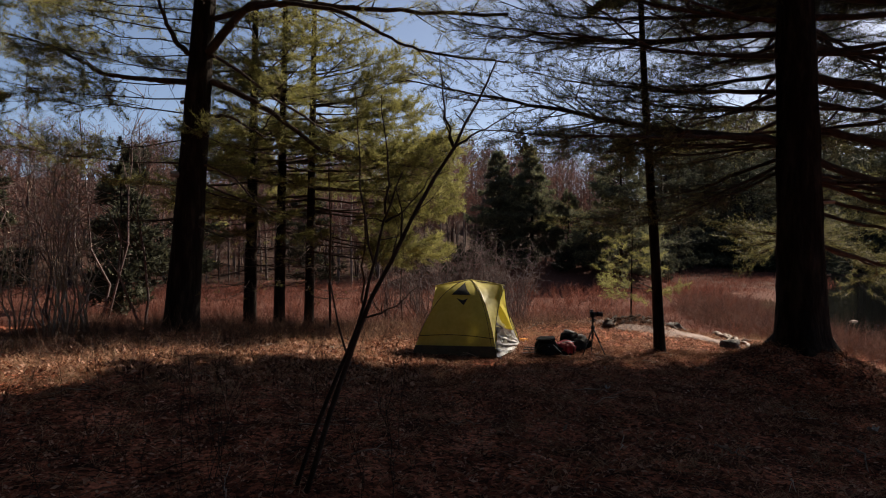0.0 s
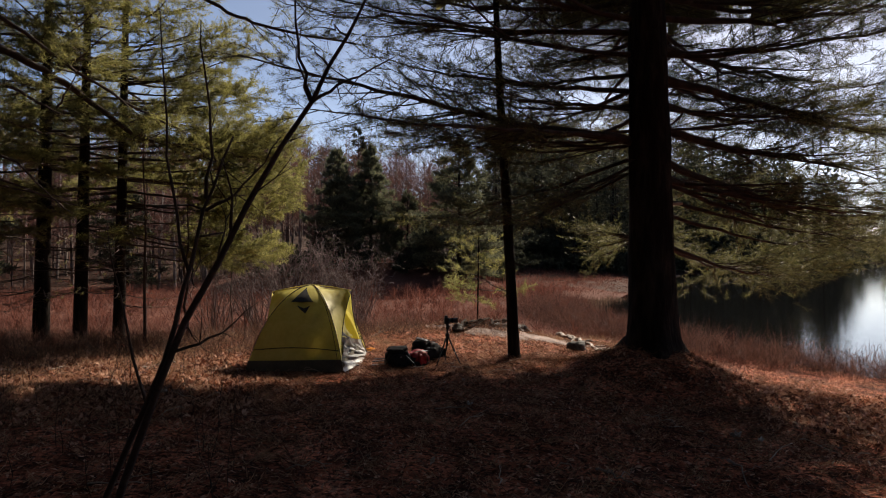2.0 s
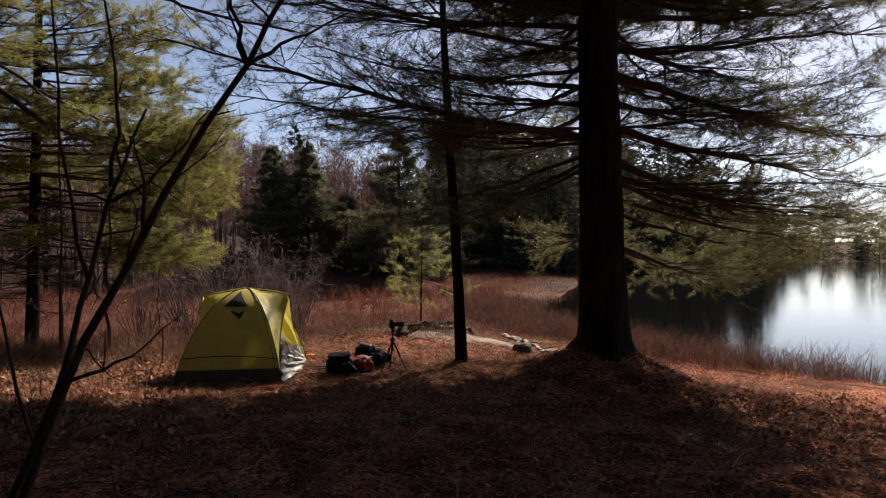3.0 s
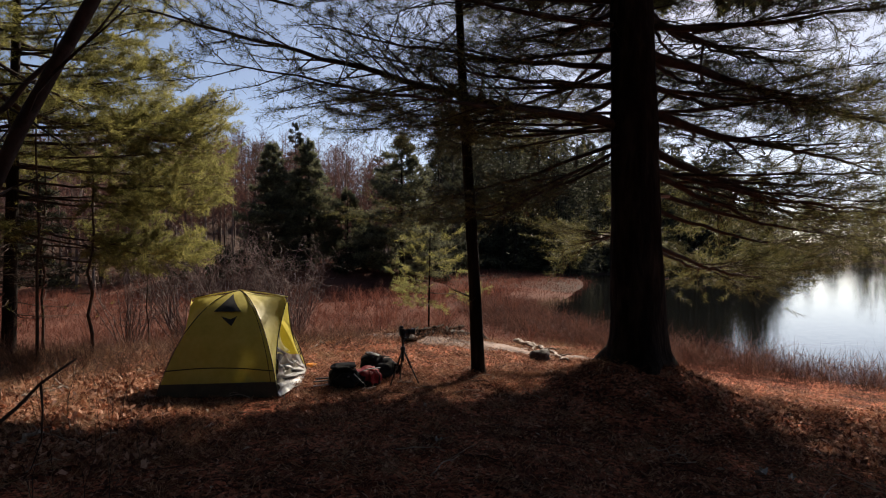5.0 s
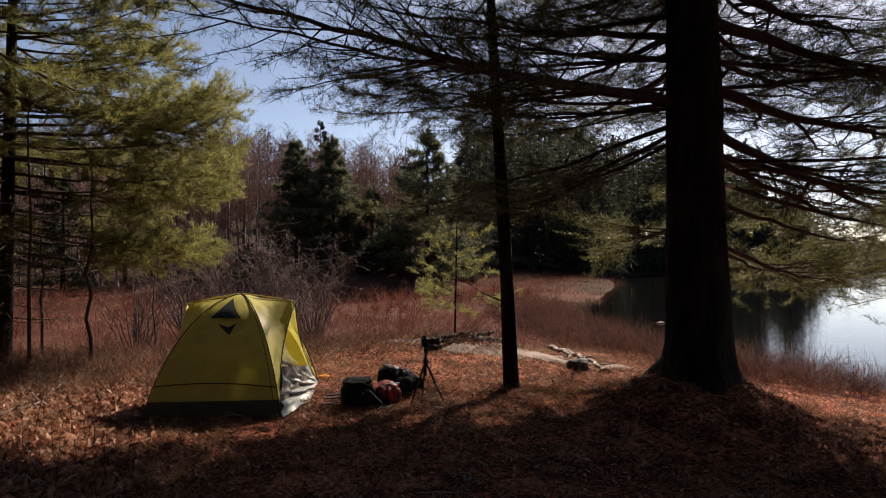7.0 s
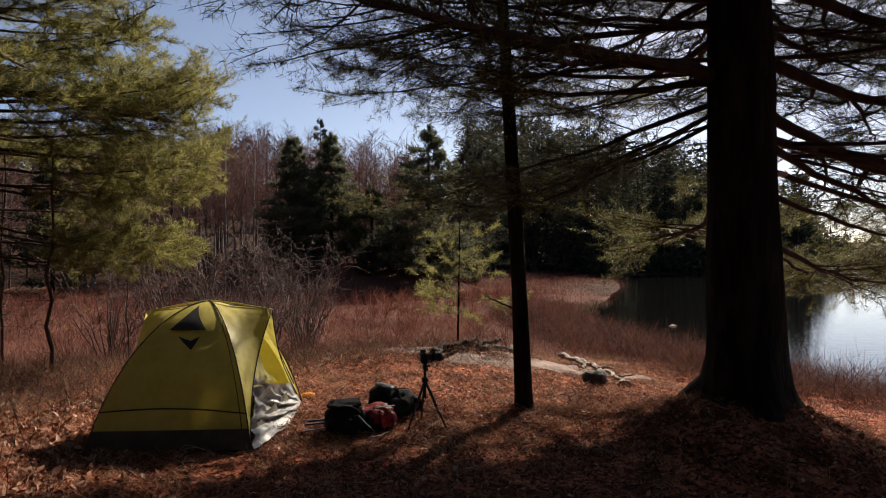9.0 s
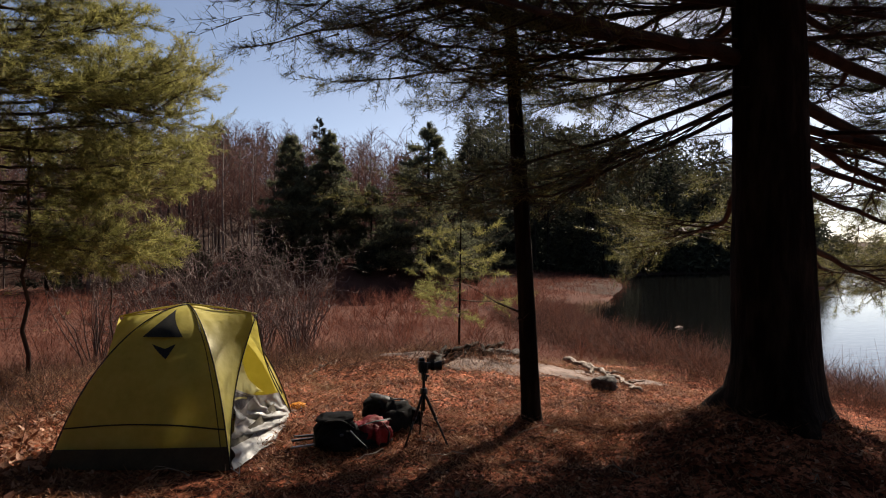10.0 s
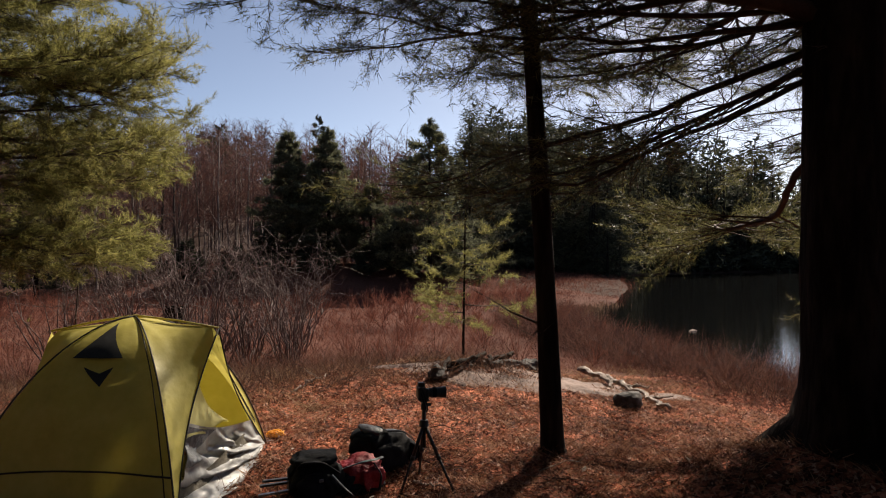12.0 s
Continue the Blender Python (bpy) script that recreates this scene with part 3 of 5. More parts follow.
def big_pines():
    z = float(gz(5.5, 10.3))
    near = dict(step=.2, sub=5, tuft_step=.085, wob=.17, forks=3, bare=7)
    long = dict(step=.15, sub=5, tuft_step=.058, wob=.17, forks=4, bare=8, curve=.1)
    dead = dict(step=.3, sub=2, thin=.12, tuft_step=.1)
    wide = dict(step=.22, sub=4, tuft_step=.09, wob=.13, forks=2, bare=3)
    bough = dict(start=.5, step=.105, sub=8, tuft_step=.055, wob=.1)
    inner = dict(near, start=.18, thin=.72)
    shade = dict(start=.4, step=.15, sub=5, tuft_step=.055, wob=.13, forks=2, bare=2)
    tips = dict(start=.58, step=.12, sub=5, tuft_step=.07, wob=.13, bare=2)
    pond = dict(near, tuft_step=.058)
    spray = dict(start=.4, step=.11, sub=6, tuft_step=.06, wob=.1, forks=1, bare=4)
    thick = dict(start=.15, step=.15, sub=5, tuft_step=.075, wob=.13, forks=2, bare=2)
    pine("massive dark-barked white pine with long level limbs beside the pond", (5.5, 10.3, z), (5.35, 10.6, z + 17), .378,
         [(h - z, *o) for h, *o in [
             # pond side
             (4.44, 2, 5.4, -.5, .08, long), (3.97, -12, 5.2, .05, .034, pond), (3.64, 6, 5.7, -.5, .075, long), (3.58, -22, 4.6, .8, .026, pond), (3.2, 12, 5.6, -1.2, .07, long),
             (2.86, 14, 5.7, -.35, .05, pond), (4.1, 28, 5.0, .3, .05, pond), (1.95, 24, 4.8, -.7, .042, dict(start=.35, step=.09, sub=7, tuft_step=.05, wob=.08)),
             (2.6, 6, 6.0, -.6, .035, bough), (2.9, -3, 6.2, -.5, .045, pond), (2.4, 17, 6.0, -.5, .035, bough),
             (4.95, 16, 5.4, .2, .065, pond), (5.35, -8, 5.2, .3, .06, pond), (4.75, -28, 4.6, .2, .05, pond), (5.7, 9, 5.4, .5, .06, pond), (6.0, -20, 5.0, .5, .05, pond),
             # inland side
             (5.1, 152, 6.4, 1.2, .055, inner), (4.75, 170, 5.6, .9, .045, inner), (4.2, 146, 5.0, 1.0, .05, inner), (4.0, 122, 4.6, .9, .04, inner),
             (3.42, 167, 6, .5, .08, dict(step=.15, sub=5, tuft_step=.08, wob=.05, bare=10, forks=3, start=.2, taper=.86, curve=0,
                                         via=np.array([(-1.46, .34, .17 + 3.42 - z), (-2.92, .67, .42 + 3.42 - z), (-4.38, 1.0, .72 + 3.42 - z), (-6.1, 1.4, 1.15 + 3.42 - z)]))),
             (3.5, 161, 3.8, .05, .03, spray), (3.62, 171, 3.5, .0, .028, spray), (3.4, 151, 3.9, .2, .03, spray),
             (3.28, 128, 4.2, -.8, .036, inner), (3.2, 158, 2.9, -1.1, .032, inner), (3.12, 144, 3.4, -1.2, .028, inner), (3.5, 104, 4.6, .3, .035, inner),
             (3.9, 158, 4.2, .8, .035, inner), (4.5, 112, 4.8, .9, .045, inner), (5.3, 178, 5.4, .9, .05, wide), (5.6, 140, 5.8, .9, .05, wide),
             # far side
             (2.75, 66, 5.6, -.9, .05, dict(bough, start=.42, taper=.8, via=[(.3, .75, 2.62 - z), (.52, 1.3, 2.2 - z), (.85, 2.0, 1.93 - z), (1.35, 3.1, 1.87 - z), (1.85, 4.3, 1.88 - z), (2.3, 5.6, 1.85 - z)])), (1.95, 36, 5.4, -.5, .035, bough),
             (5.0, 58, 6.7, .2, .05, shade), (5.6, 72, 6.8, .3, .05, shade), (6.1, 62, 7.0, .4, .05, shade), (6.6, 82, 7.0, .5, .05, shade), (5.4, 46, 6.8, .2, .05, shade), (7.1, 55, 7.4, .3, .05, shade), (7.2, 75, 7.4, .3, .05, shade),
             (3.0, 42, 5.0, .25, .05, thick), (3.8, 48, 5.2, .3, .045, thick), (4.5, 36, 5.4, .4, .05, thick), 
             (5.1, 86, 4.8, .8, .05, thick), (5.3, 42, 5.4, .6, .05, thick), (6.1, 48, 5.4, .7, .05, thick), (6.4, 78, 5.2, .8, .05, thick),
             (6.0, 26, 5.4, .6, .05, wide), (6.6, 60, 5.4, .8, .05, thick), (6.9, 36, 5.4, .8, .05, wide), (6.5, 118, 5.6, .9, .05, wide), (6.6, 155, 5.6, .9, .05, wide), (6.3, 2, 5.2, .8, .05, wide), (6.9, 100, 5.4, .8, .05, wide),
             (4.2, 66, 6.4, .1, .045, tips), (4.0, 80, 6.3, .1, .045, tips), (4.4, 92, 6.0, .2, .045, tips), (4.9, 76, 6.8, .0, .045, tips),
             (6.7, 22, 5.8, .6, .05, wide), (6.9, 70, 6.2, .7, .05, thick), (7.0, 88, 6.2, .7, .05, thick),
             # towards the slope, overhead
             (6.5, -45, 4.8, .7, .05, wide), (6.3, 195, 4.8, .9, .05, wide), (6.6, 225, 4.4, .9, .05, wide), (6.8, 255, 4.2, .9, .05, wide)]],
         # Unseen high limbs in coarse blades, added and aimed to shade the slope.
         [(7.6, 9.4, 27, 7.2, 6.4, dict(step=.18, sub=3, tuft_step=.08), "big", (-35, 98)), (7.9, 9.0, 13, 9.0, 9.0, dict(start=.5, step=.18, sub=3, tuft_step=.085), "big", (40, 61)), (7.6, 8.4, 8, 6.2, 6.2, dict(start=.45, step=.18, sub=3, tuft_step=.085), "big", (84, 106)), (8.6, 12.0, 20, 4.6, 4.0, dict(step=.2, sub=3, tuft_step=.09), "big", (40, 190)), (7.7, 8.4, 12, 7.4, 7.4, dict(step=.18, sub=3, tuft_step=.08), "big", (35, 100)), (7.8, 10.5, 18, 4.6, 4.4, dict(step=.34, sub=3, tuft_step=.15), "big", (125, 335)),
          (10, 16.5, 14, 5.4, 1.4, dict(step=.4, sub=3, tuft_step=.17), "big")],
         nl=.11, nw=.0056, k=7, spread=.8, mat_n=M_PINE_SHADED, seed=1.7, sink=.75, ridge=.09, flare=.62, stubs=[(2.1, 5, .55, .035), (1.0, -30, .4, .02)], sides=28)
    z = float(gz(-5.3, 13.6))
    lo = dict(step=.16, sub=6, tuft_step=.06, wob=.22, bare=5, forks=1)
    sparse = dict(step=.22, sub=5, tuft_step=.08, wob=.1, bare=3)
    o = np.array([-5.3, 13.6, z])

    def on(pts, **opt):
        return dict(via=np.array(pts) - o, **{**dict(step=.2, sub=4, tuft_step=.08, start=.5, wob=.03, bare=5, taper=.72), **opt})

    pine("huge old white pine with a sunlit sawn stub and forked limbs", (-5.3, 13.6, z), (-4.2, 13.7, z + 16), .34,
         [(5.6 - z, 0, 6, 0, .11, on([(-4.67, 13.48, 5.78), (-3.93, 13.36, 6.6), (-3.16, 13.24, 6.65), (-2.06, 13.1, 6.51), (-.94, 12.94, 6.33), (1.23, 12.78, 6.16)], start=.6)),
          (6.4 - z, 0, 6, 0, .06, on([(-3.2, 13.1, 6.6), (-1.99, 12.88, 6.36), (-.92, 12.68, 5.69), (-.25, 12.45, 5.34), (1.18, 12.18, 5.06)], start=.72)),
          (5.2 - z, 0, 5, 0, .085, on([(-4.71, 13.58, 5.19), (-4.14, 14.08, 4.99), (-3.53, 14.59, 4.62), (-2.85, 14.99, 4.07), (-2.3, 15.29, 3.92), (-1.13, 15.59, 3.81), (-0.19, 15.79, 3.77)], start=.66, sub=7, step=.07, tuft_step=.05)),
          (5.7 - z, 0, 5, 0, .05, on([(-4.49, 13.48, 5.65), (-3.48, 13.62, 4.89), (-2.42, 13.72, 4.23), (-1.67, 13.79, 3.88)], start=.7)),
          (4.5 - z, 0, 5, 0, .05, on([(-4.67, 13.49, 4.46), (-4.29, 13.29, 4.42), (-3.86, 13.12, 4.16), (-3.43, 12.99, 3.93)], thin=.05)),
          (3.5 - z, 0, 5, 0, .03, on([(-4.64, 13.49, 3.44), (-4.08, 13.29, 3.16), (-3.68, 13.13, 2.75), (-3.32, 13.0, 2.45)], thin=.05)),
          (5.15 - z, 180, 5, 0, .07, on([(-5.6, 13.48, 5.17), (-6.01, 13.38, 5.17), (-6.59, 13.28, 5.21), (-7.0, 13.13, 5.41), (-7.45, 12.98, 5.67), (-8.4, 12.8, 5.9)], start=.4)),
          (5.6 - z, 180, 5, 0, .07, on([(-5.37, 13.48, 5.93), (-5.5, 13.38, 6.29), (-5.62, 13.28, 6.71), (-6.0, 13.2, 7.6)])),
          (3.1, 12, 2.6, -1.0, .03, dead), (2.3, 190, 1.6, -.1, .04, dead), (3.9, 165, 4.5, .1, .017, lo), (2.9, 30, 2.4, -.4, .02, dead), (2.2, -30, 2.0, -.5, .02, dead),
          (4.4, 200, 4.2, .4, .017, lo), (5.2, 215, 4.0, .5, .017, lo), (5.6, 150, 4.6, .8, .017, lo), (4.7, 190, 5.0, .3, .017, lo), (5.8, 185, 5.0, .9, .017, lo), (6.3, 170, 5.0, 1.0, .017, sparse), (3.4, 205, 4.0, .2, .017, sparse), (6.0, 205, 5.0, .6, .017, sparse),
          (5.0, 175, 5.2, .5, .017, lo), (6.5, 190, 5.2, .6, .017, lo), (6.9, 162, 5.0, .6, .017, lo), (7.2, 20, 5.0, .8, .05, sparse), (7.2, -30, 4.6, .6, .05, sparse), (6.8, -70, 4.4, .6, .05, sparse)],
         [(8.3, 10.5, 12, 4.6, 4.4, dict(step=.34, sub=3, tuft_step=.14), "big"), (10.5, 15.5, 18, 4.4, 1.4, dict(step=.35, sub=3, tuft_step=.17), "big")],
         nl=.11, nw=.0062, k=10, spread=.8, seed=4.1, flare=.4, stubs=[(3.1, 215, .42, .075), (4.6, 170, .35, .06)], sides=26)
    z = float(gz(3.8, 11.8))
    pine("slim leaning young pine with a bare lower trunk", (3.8, 11.8, z), (3.36, 11.93, z + 9.5), .1,
         [(1.05, 165, .55, .25, .016, dict(step=.3, sub=1, thin=0)), (1.02, 195, .22, .0, .02, dict(step=.5, sub=0, thin=0)), (2.2, 10, .9, .1, .01, dead), (2.6, 170, .8, -.1, .01, dead),
          (2.95, 40, 1.0, .0, .01, dead), (3.3, 200, .9, .1, .01, dead), (3.9, 20, 1.4, .2, .012, near), (4.1, 190, 1.5, .2, .012, near)],
         [(5.0, 9.3, 30, 2.7, .6, dict(step=.17, sub=3, tuft_step=.1))], nl=.1, nw=.006, k=8, mat_n=M_PINE_SHADED, seed=2.2, flare=.95, r1=.02, bendy=.03, limb_r=.02, ridge=.05, sides=16)


def left_pines():
    lo = dict(step=.1, sub=7, tuft_step=.052, start=.38, wob=.07)
    dead = dict(step=.22, sub=3, thin=.03, tuft_step=.1)
    spots = [(-4.6, 16.0, .16, 9.5), (-3.95, 16.2, .14, 9.0), (-3.35, 16.8, .13, 9.6)]
    for n, (x, y, r, h) in enumerate(spots):
        z = float(gz(x, y))
        dl = [(rng.uniform(.7, 2.6), rng.uniform(0, 360), rng.uniform(1.2, 2.4), rng.uniform(-.4, .1), .014, dead) for _ in range(20)]
        if n < 2:
            dl += [(2.3 + .4 * i, -90 + 70 * math.sin(2.4 * i + n), 1.25, -.2 + .03 * i, .028, dict(lo, start=.25)) for i in range(12)]
        if n == 2:
            dl += [(1.9, -8, 3.0, -.35, .03, lo), (2.1, 15, 2.9, -.1, .03, lo), (2.4, -35, 3.2, -.5, .03, lo), (2.6, 40, 2.8, .0, .03, lo), (2.9, 0, 3.4, -.2, .035, lo), (3.2, -20, 3.6, .0, .035, lo),
                   (3.5, 12, 3.7, .1, .04, lo), (3.9, -5, 3.6, .3, .04, lo), (4.2, -40, 3.6, .2, .04, lo), (4.4, 20, 3.1, .4, .04, lo), (4.8, -15, 2.8, .5, .035, lo), (5.1, 8, 2.5, .5, .035, lo),
                   (5.5, -30, 2.9, .5, .03, lo), (5.8, 5, 2.1, .5, .03, lo), (6.2, -15, 2.4, .5, .03, lo),
                   (2.3, -15, 3.3, -.5, .03, lo), (3.0, -32, 3.4, -.3, .03, lo), (3.7, -25, 3.6, .0, .03, lo), (4.3, -18, 3.4, .1, .03, lo)]
            dl = [(hz, max(az, -18), *o) if o[3] is lo else (hz, az, *o) for hz, az, *o in dl]
        pine("sunlit yellow-green white pine with dead lower twigs", (x, y, z), (x + .15, y + .1, z + h), r, dl,
             [(2.8 + .5 * (n < 2), h * .62, 32 if n == 2 else 15, 3.3, 2.5, dict(step=.12 if n == 2 else .14, sub=6, tuft_step=.07, start=.35, wob=.05), (-15, 205) if n == 2 else (0, 360)), (h * .6, h * .97, 22, 2.4, .5, dict(step=.14, sub=5, tuft_step=.09))],
             nl=.115, nw=.0078, k=9, spread=.72, group="pines at the meadow's edge", seed=n + 5.0, flare=.3, limb_r=.035, sides=16)
    z = float(gz(4.9, 17.6))
    pine("small bright green young pine at the meadow's edge", (4.9, 17.6, z), (4.95, 17.6, z + 2.7), .03,
         [], [(.8, 2.6, 15, 1.3, .35, dict(step=.14, sub=4, tuft_step=.06, start=.35))], nl=.11, nw=.0065, k=9, mat_n=M_PINE, r1=.01, flare=.2, seed=9.0, limb_r=.014, sides=10)


def far_pine(label, x, y, h, rad, seed, n=46, bare=.12, material=None, group="far pines", nl=.3, nw=.06, k=7):
    z = float(gz(x, y))
    root = thing("pine_tree", label, "pine tree", (x, y, z), group=group)
    g = Geo()
    g.tube(np.array([(0, 0, -.2), (0.05, 0, h * .5), (0, 0, h)]), [h * .018, h * .011, .02], 7)
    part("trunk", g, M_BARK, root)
    w, tufts = Geo(), []
    for i in range(n):
        u = (i + rng.random()) / n
        zz = h * (bare + (.985 - bare) * u)
        le = rad * (1 - u) ** .75 * rng.uniform(.6, 1.15) * min(1, .55 + 2.2 * u) + .12
        a = rng.uniform(0, 2 * np.pi)
        d = unit(np.array([math.cos(a), math.sin(a), rng.uniform(-.12, .3)]))
        p0 = np.array([0, 0, zz])
        w.tube(np.array([p0, p0 + d * le * .6, p0 + d * le + [0, 0, .08 * le]]), [.03, .02, .008], 3, cap=False)
        m = int(10 + le * 26)
        s = rng.uniform(.15, 1, m) ** .7
        lat = np.array([-d[1], d[0], 0])
        off = rng.normal(0, .23, m) * le * (1.15 - s * .6)
        tufts.append((p0 + d * (le * s)[:, None] + lat * off[:, None] + np.stack([np.zeros(m), np.zeros(m), rng.normal(.02, .10, m) + .1 * s * le * .3], -1),
                      np.repeat(unit(d + [0, 0, .15])[None], m, 0)))
    tagged(part("limb_whorl", w, M_TWIG, root), kind="stuff")
    part("crown", needles(tufts, nl, nw, k, .8), material or M_PINE_FAR_SHADED, root)
    return root


def conifer_mass(name, label, spots, material, seed):
    """Distant conifers that nobody could count, as one sheet of boughs."""
    w, g = Geo(), Geo()
    for x, y, h, rad in spots:
        z = float(gz(x, y))
        w.tube(np.array([(x, y, z - .2), (x, y, z + h * .97)]), [.16, .03], 5, cap=False)
        near = math.hypot(x, y) < 95 and y > 40
        m = 95 if near else 110
        u = rng.random(m) ** 1.25 * .97 + .03
        a = rng.uniform(0, 2 * np.pi, m)
        r = rad * (1 - u) ** .7 * rng.uniform(.25, 1.1, m) + .1
        p = np.stack([x + r * np.cos(a), y + r * np.sin(a), z + h * u], -1)
        d = np.stack([np.cos(a), np.sin(a), rng.uniform(-.3, .5, m)], -1)
        c = 7 if near else 3
        p, d = np.repeat(p, c, 0), np.repeat(d, c, 0)
        g.blades(p + rng.normal(0, .3 if near else .2, p.shape), d + rng.normal(0, .6, d.shape), (rad * .2 if near else rad * .28) * rng.uniform(.5, 1.2, len(p)) + .2, .1 if near else .3)
    ob = thing(name, label, "woods", kind="stuff")
    part("trunks", w, M_BARK, ob)
    part("boughs", g, material, ob)


def woods():
    """Far trees."""
    hi = dict(material=M_PINE_FAR, nl=.26, nw=.04, k=9)
    far_pine("dense dark green pine at the far meadow edge", 3.8, 46.0, 7.6, 2.6, 1, 120, bare=.04, **hi)
    far_pine("dense green pine at the far meadow edge", 6.2, 47.2, 8.1, 2.8, 2, 120, bare=.04, **hi)
    far_pine("broad green pine leaning over the meadow", 11.6, 44, 9.4, 4.2, 3, 120, bare=.03, **hi)
    far_pine("tall pointed pine on the hillside", 9.2, 80, 16.6 - float(gz(9.2, 80)), 2.6, 4, 50)
    far_pine("olive green pine at the meadow edge", 8.9, 48, 5.0, 2.2, 5, 50, bare=.05, **hi)
    for x, y, h, r in [(-1.5, 44.6, 2.0, 1.3), (1.0, 44.3, 1.7, 1.4), (2.6, 44.9, 2.3, 1.3), (5.2, 44.6, 1.6, 1.5), (8.2, 44.4, 1.8, 1.4), (9.9, 44.9, 2.4, 1.5), (13.2, 45.6, 2.8, 1.7), (15.0, 47.5, 3.2, 1.8)]:
        far_pine("low dark young hemlock on the far bank", x, y, h, r, x, 36, bare=.02, nl=.22, nw=.05, k=6, group="young hemlocks on the bank")
    for x, y, h, r in [(17.5, 54, 11, 3.8), (22, 63, 12, 4), (25.5, 69, 11.5, 4.2), (30, 75, 12.5, 4.4), (35.5, 78, 12, 4.4), (41, 80, 13, 4.6), (48, 84, 13, 4.6)]:
        far_pine("dark pine on the far shore", x, y, h, r, x, 50, bare=.03, nl=.3, nw=.055, k=6)
    for x, y, h, r in [(-9, 46, 8, 2.8), (-16, 42, 9, 3), (-22, 46, 10, 3), (-14, 30, 7, 2.6), (-19, 27, 8, 2.8), (-11.5, 24, 5.5, 2), (-26, 30, 9, 3)]:
        far_pine("dark pine among bare woods", x, y, h, r, x, 40, bare=.06, nl=.32, nw=.09, k=4, group="pines in the left woods")
    r = random.Random(11)
    spots = []
    while len(spots) < 330:      # far shore and its hill
        a, d = (radians(r.uniform(18, 49)), r.uniform(48, 130)) if len(spots) < 260 else (radians(r.uniform(49, 118)), r.uniform(100, 330))
        x, y = d * math.sin(a), d * math.cos(a)
        s = float(shore_dist(np.array([x]), np.array([y]))[0])
        if 1.5 < s < 34 and (y > 44 or x > 120) and not (d < 78 and a < radians(34)):
            hh = 15.5 if a < radians(49) and d < 170 else 11
            spots.append((x, y, hh * r.uniform(.75, 1.2), r.uniform(3.0, 4.6)))
    rim = SHORE[18:26]
    for _ in range(230):         # low trees all along the far rim
        i = r.choices(range(7), [1, 1, 1, 1.5, 3, 4, 3])[0]
        u = r.random()
        e = rim[i + 1] - rim[i] if i + 1 < len(rim) else rim[i] - rim[i - 1]
        q = rim[i] + e * u + np.array([-e[1], e[0]]) / np.linalg.norm(e) * r.uniform(1.5, 9)
        spots.append((q[0], q[1], r.uniform(6, 11), r.uniform(2.8, 4.4)))
    conifer_mass("far_shore_woods", "dark dense conifer woods along the far shore of the pond", spots, M_PINE_FAR_SHADED, 3)
    spots = []
    while len(spots) < 70:       # ridge conifers standing out of the bare woods
        a, d = radians(r.uniform(-55, 34)), r.uniform(74, 112)
        spots.append((d * math.sin(a), d * math.cos(a), r.uniform(4.5, 8), r.uniform(1.8, 2.8)))
    conifer_mass("ridge_woods", "scattered dark conifers along the hill's crest", spots, M_PINE_FAR_SHADED, 4)
    spots = []
    while len(spots) < 90:       # unseen woods added to close the clearing behind the walk and cut sky light
        x, y = r.uniform(-32, 16), r.uniform(-28, 20)
        if (y < -9 or x < -17) and float(shore_dist(np.array([x]), np.array([y]))[0]) > 3:
            spots.append((x, y, r.uniform(13, 19), r.uniform(4.0, 5.6)))
    conifer_mass("unseen_woods", "unseen pine forest added to close the clearing and block sky light", spots, M_PINE_FAR_SHADED, 5)
    # bare hillside woods
    tr, tw = Geo(), Geo()
    n = 0
    while n < 860:
        a = rng.uniform(-52, 30)
        d = rng.uniform(50, 122) if n > 160 else rng.uniform(48, 60)
        x, y = d * math.sin(radians(a)), d * math.cos(radians(a))
        if shore_dist(np.array([x]), np.array([y]))[0] < 3 or (a > 15 and d < 84):
            continue
        n += 1
        z = float(gz(x, y))
        h = rng.uniform(5.6, 8.8)
        lean = rng.normal(0, .035, 2) * h
        tr.tube(np.array([(x, y, z - .2), (x + lean[0] * .3 + rng.normal(0, .1), y + lean[1] * .4, z + h * .5), (x + lean[0], y + lean[1], z + h)]), np.array([.085, .06, .015]) * rng.uniform(.5, 1.3), 4, cap=False)
        m = 50
        u = rng.uniform(.22, 1, m)
        p = np.array([x, y, z]) + np.stack([lean[0] * u, lean[1] * u, h * u], -1)
        aa = rng.uniform(0, 2 * np.pi, m)
        le = h * .26 * (1.25 - u) * rng.uniform(.5, 1.2, m) + .5
        dd = np.stack([np.cos(aa), np.sin(aa), rng.uniform(.5, 1.4, m)], -1)
        tw.blades(p, dd, le, .042)
        dd = dd / np.linalg.norm(dd, axis=1)[:, None]
        for s in (.35, .65, .88):
            q = p + dd * (le * s)[:, None]
            tw.blades(q, dd + rng.normal(0, .55, dd.shape), le * .6, .036)
    ob = thing("far_woods", "bare reddish brown hardwood trees covering the far hillside", "woods", kind="stuff")
    part("trunks", tr, M_FARTRUNK, ob)
    part("branches", tw, M_BARE, ob)


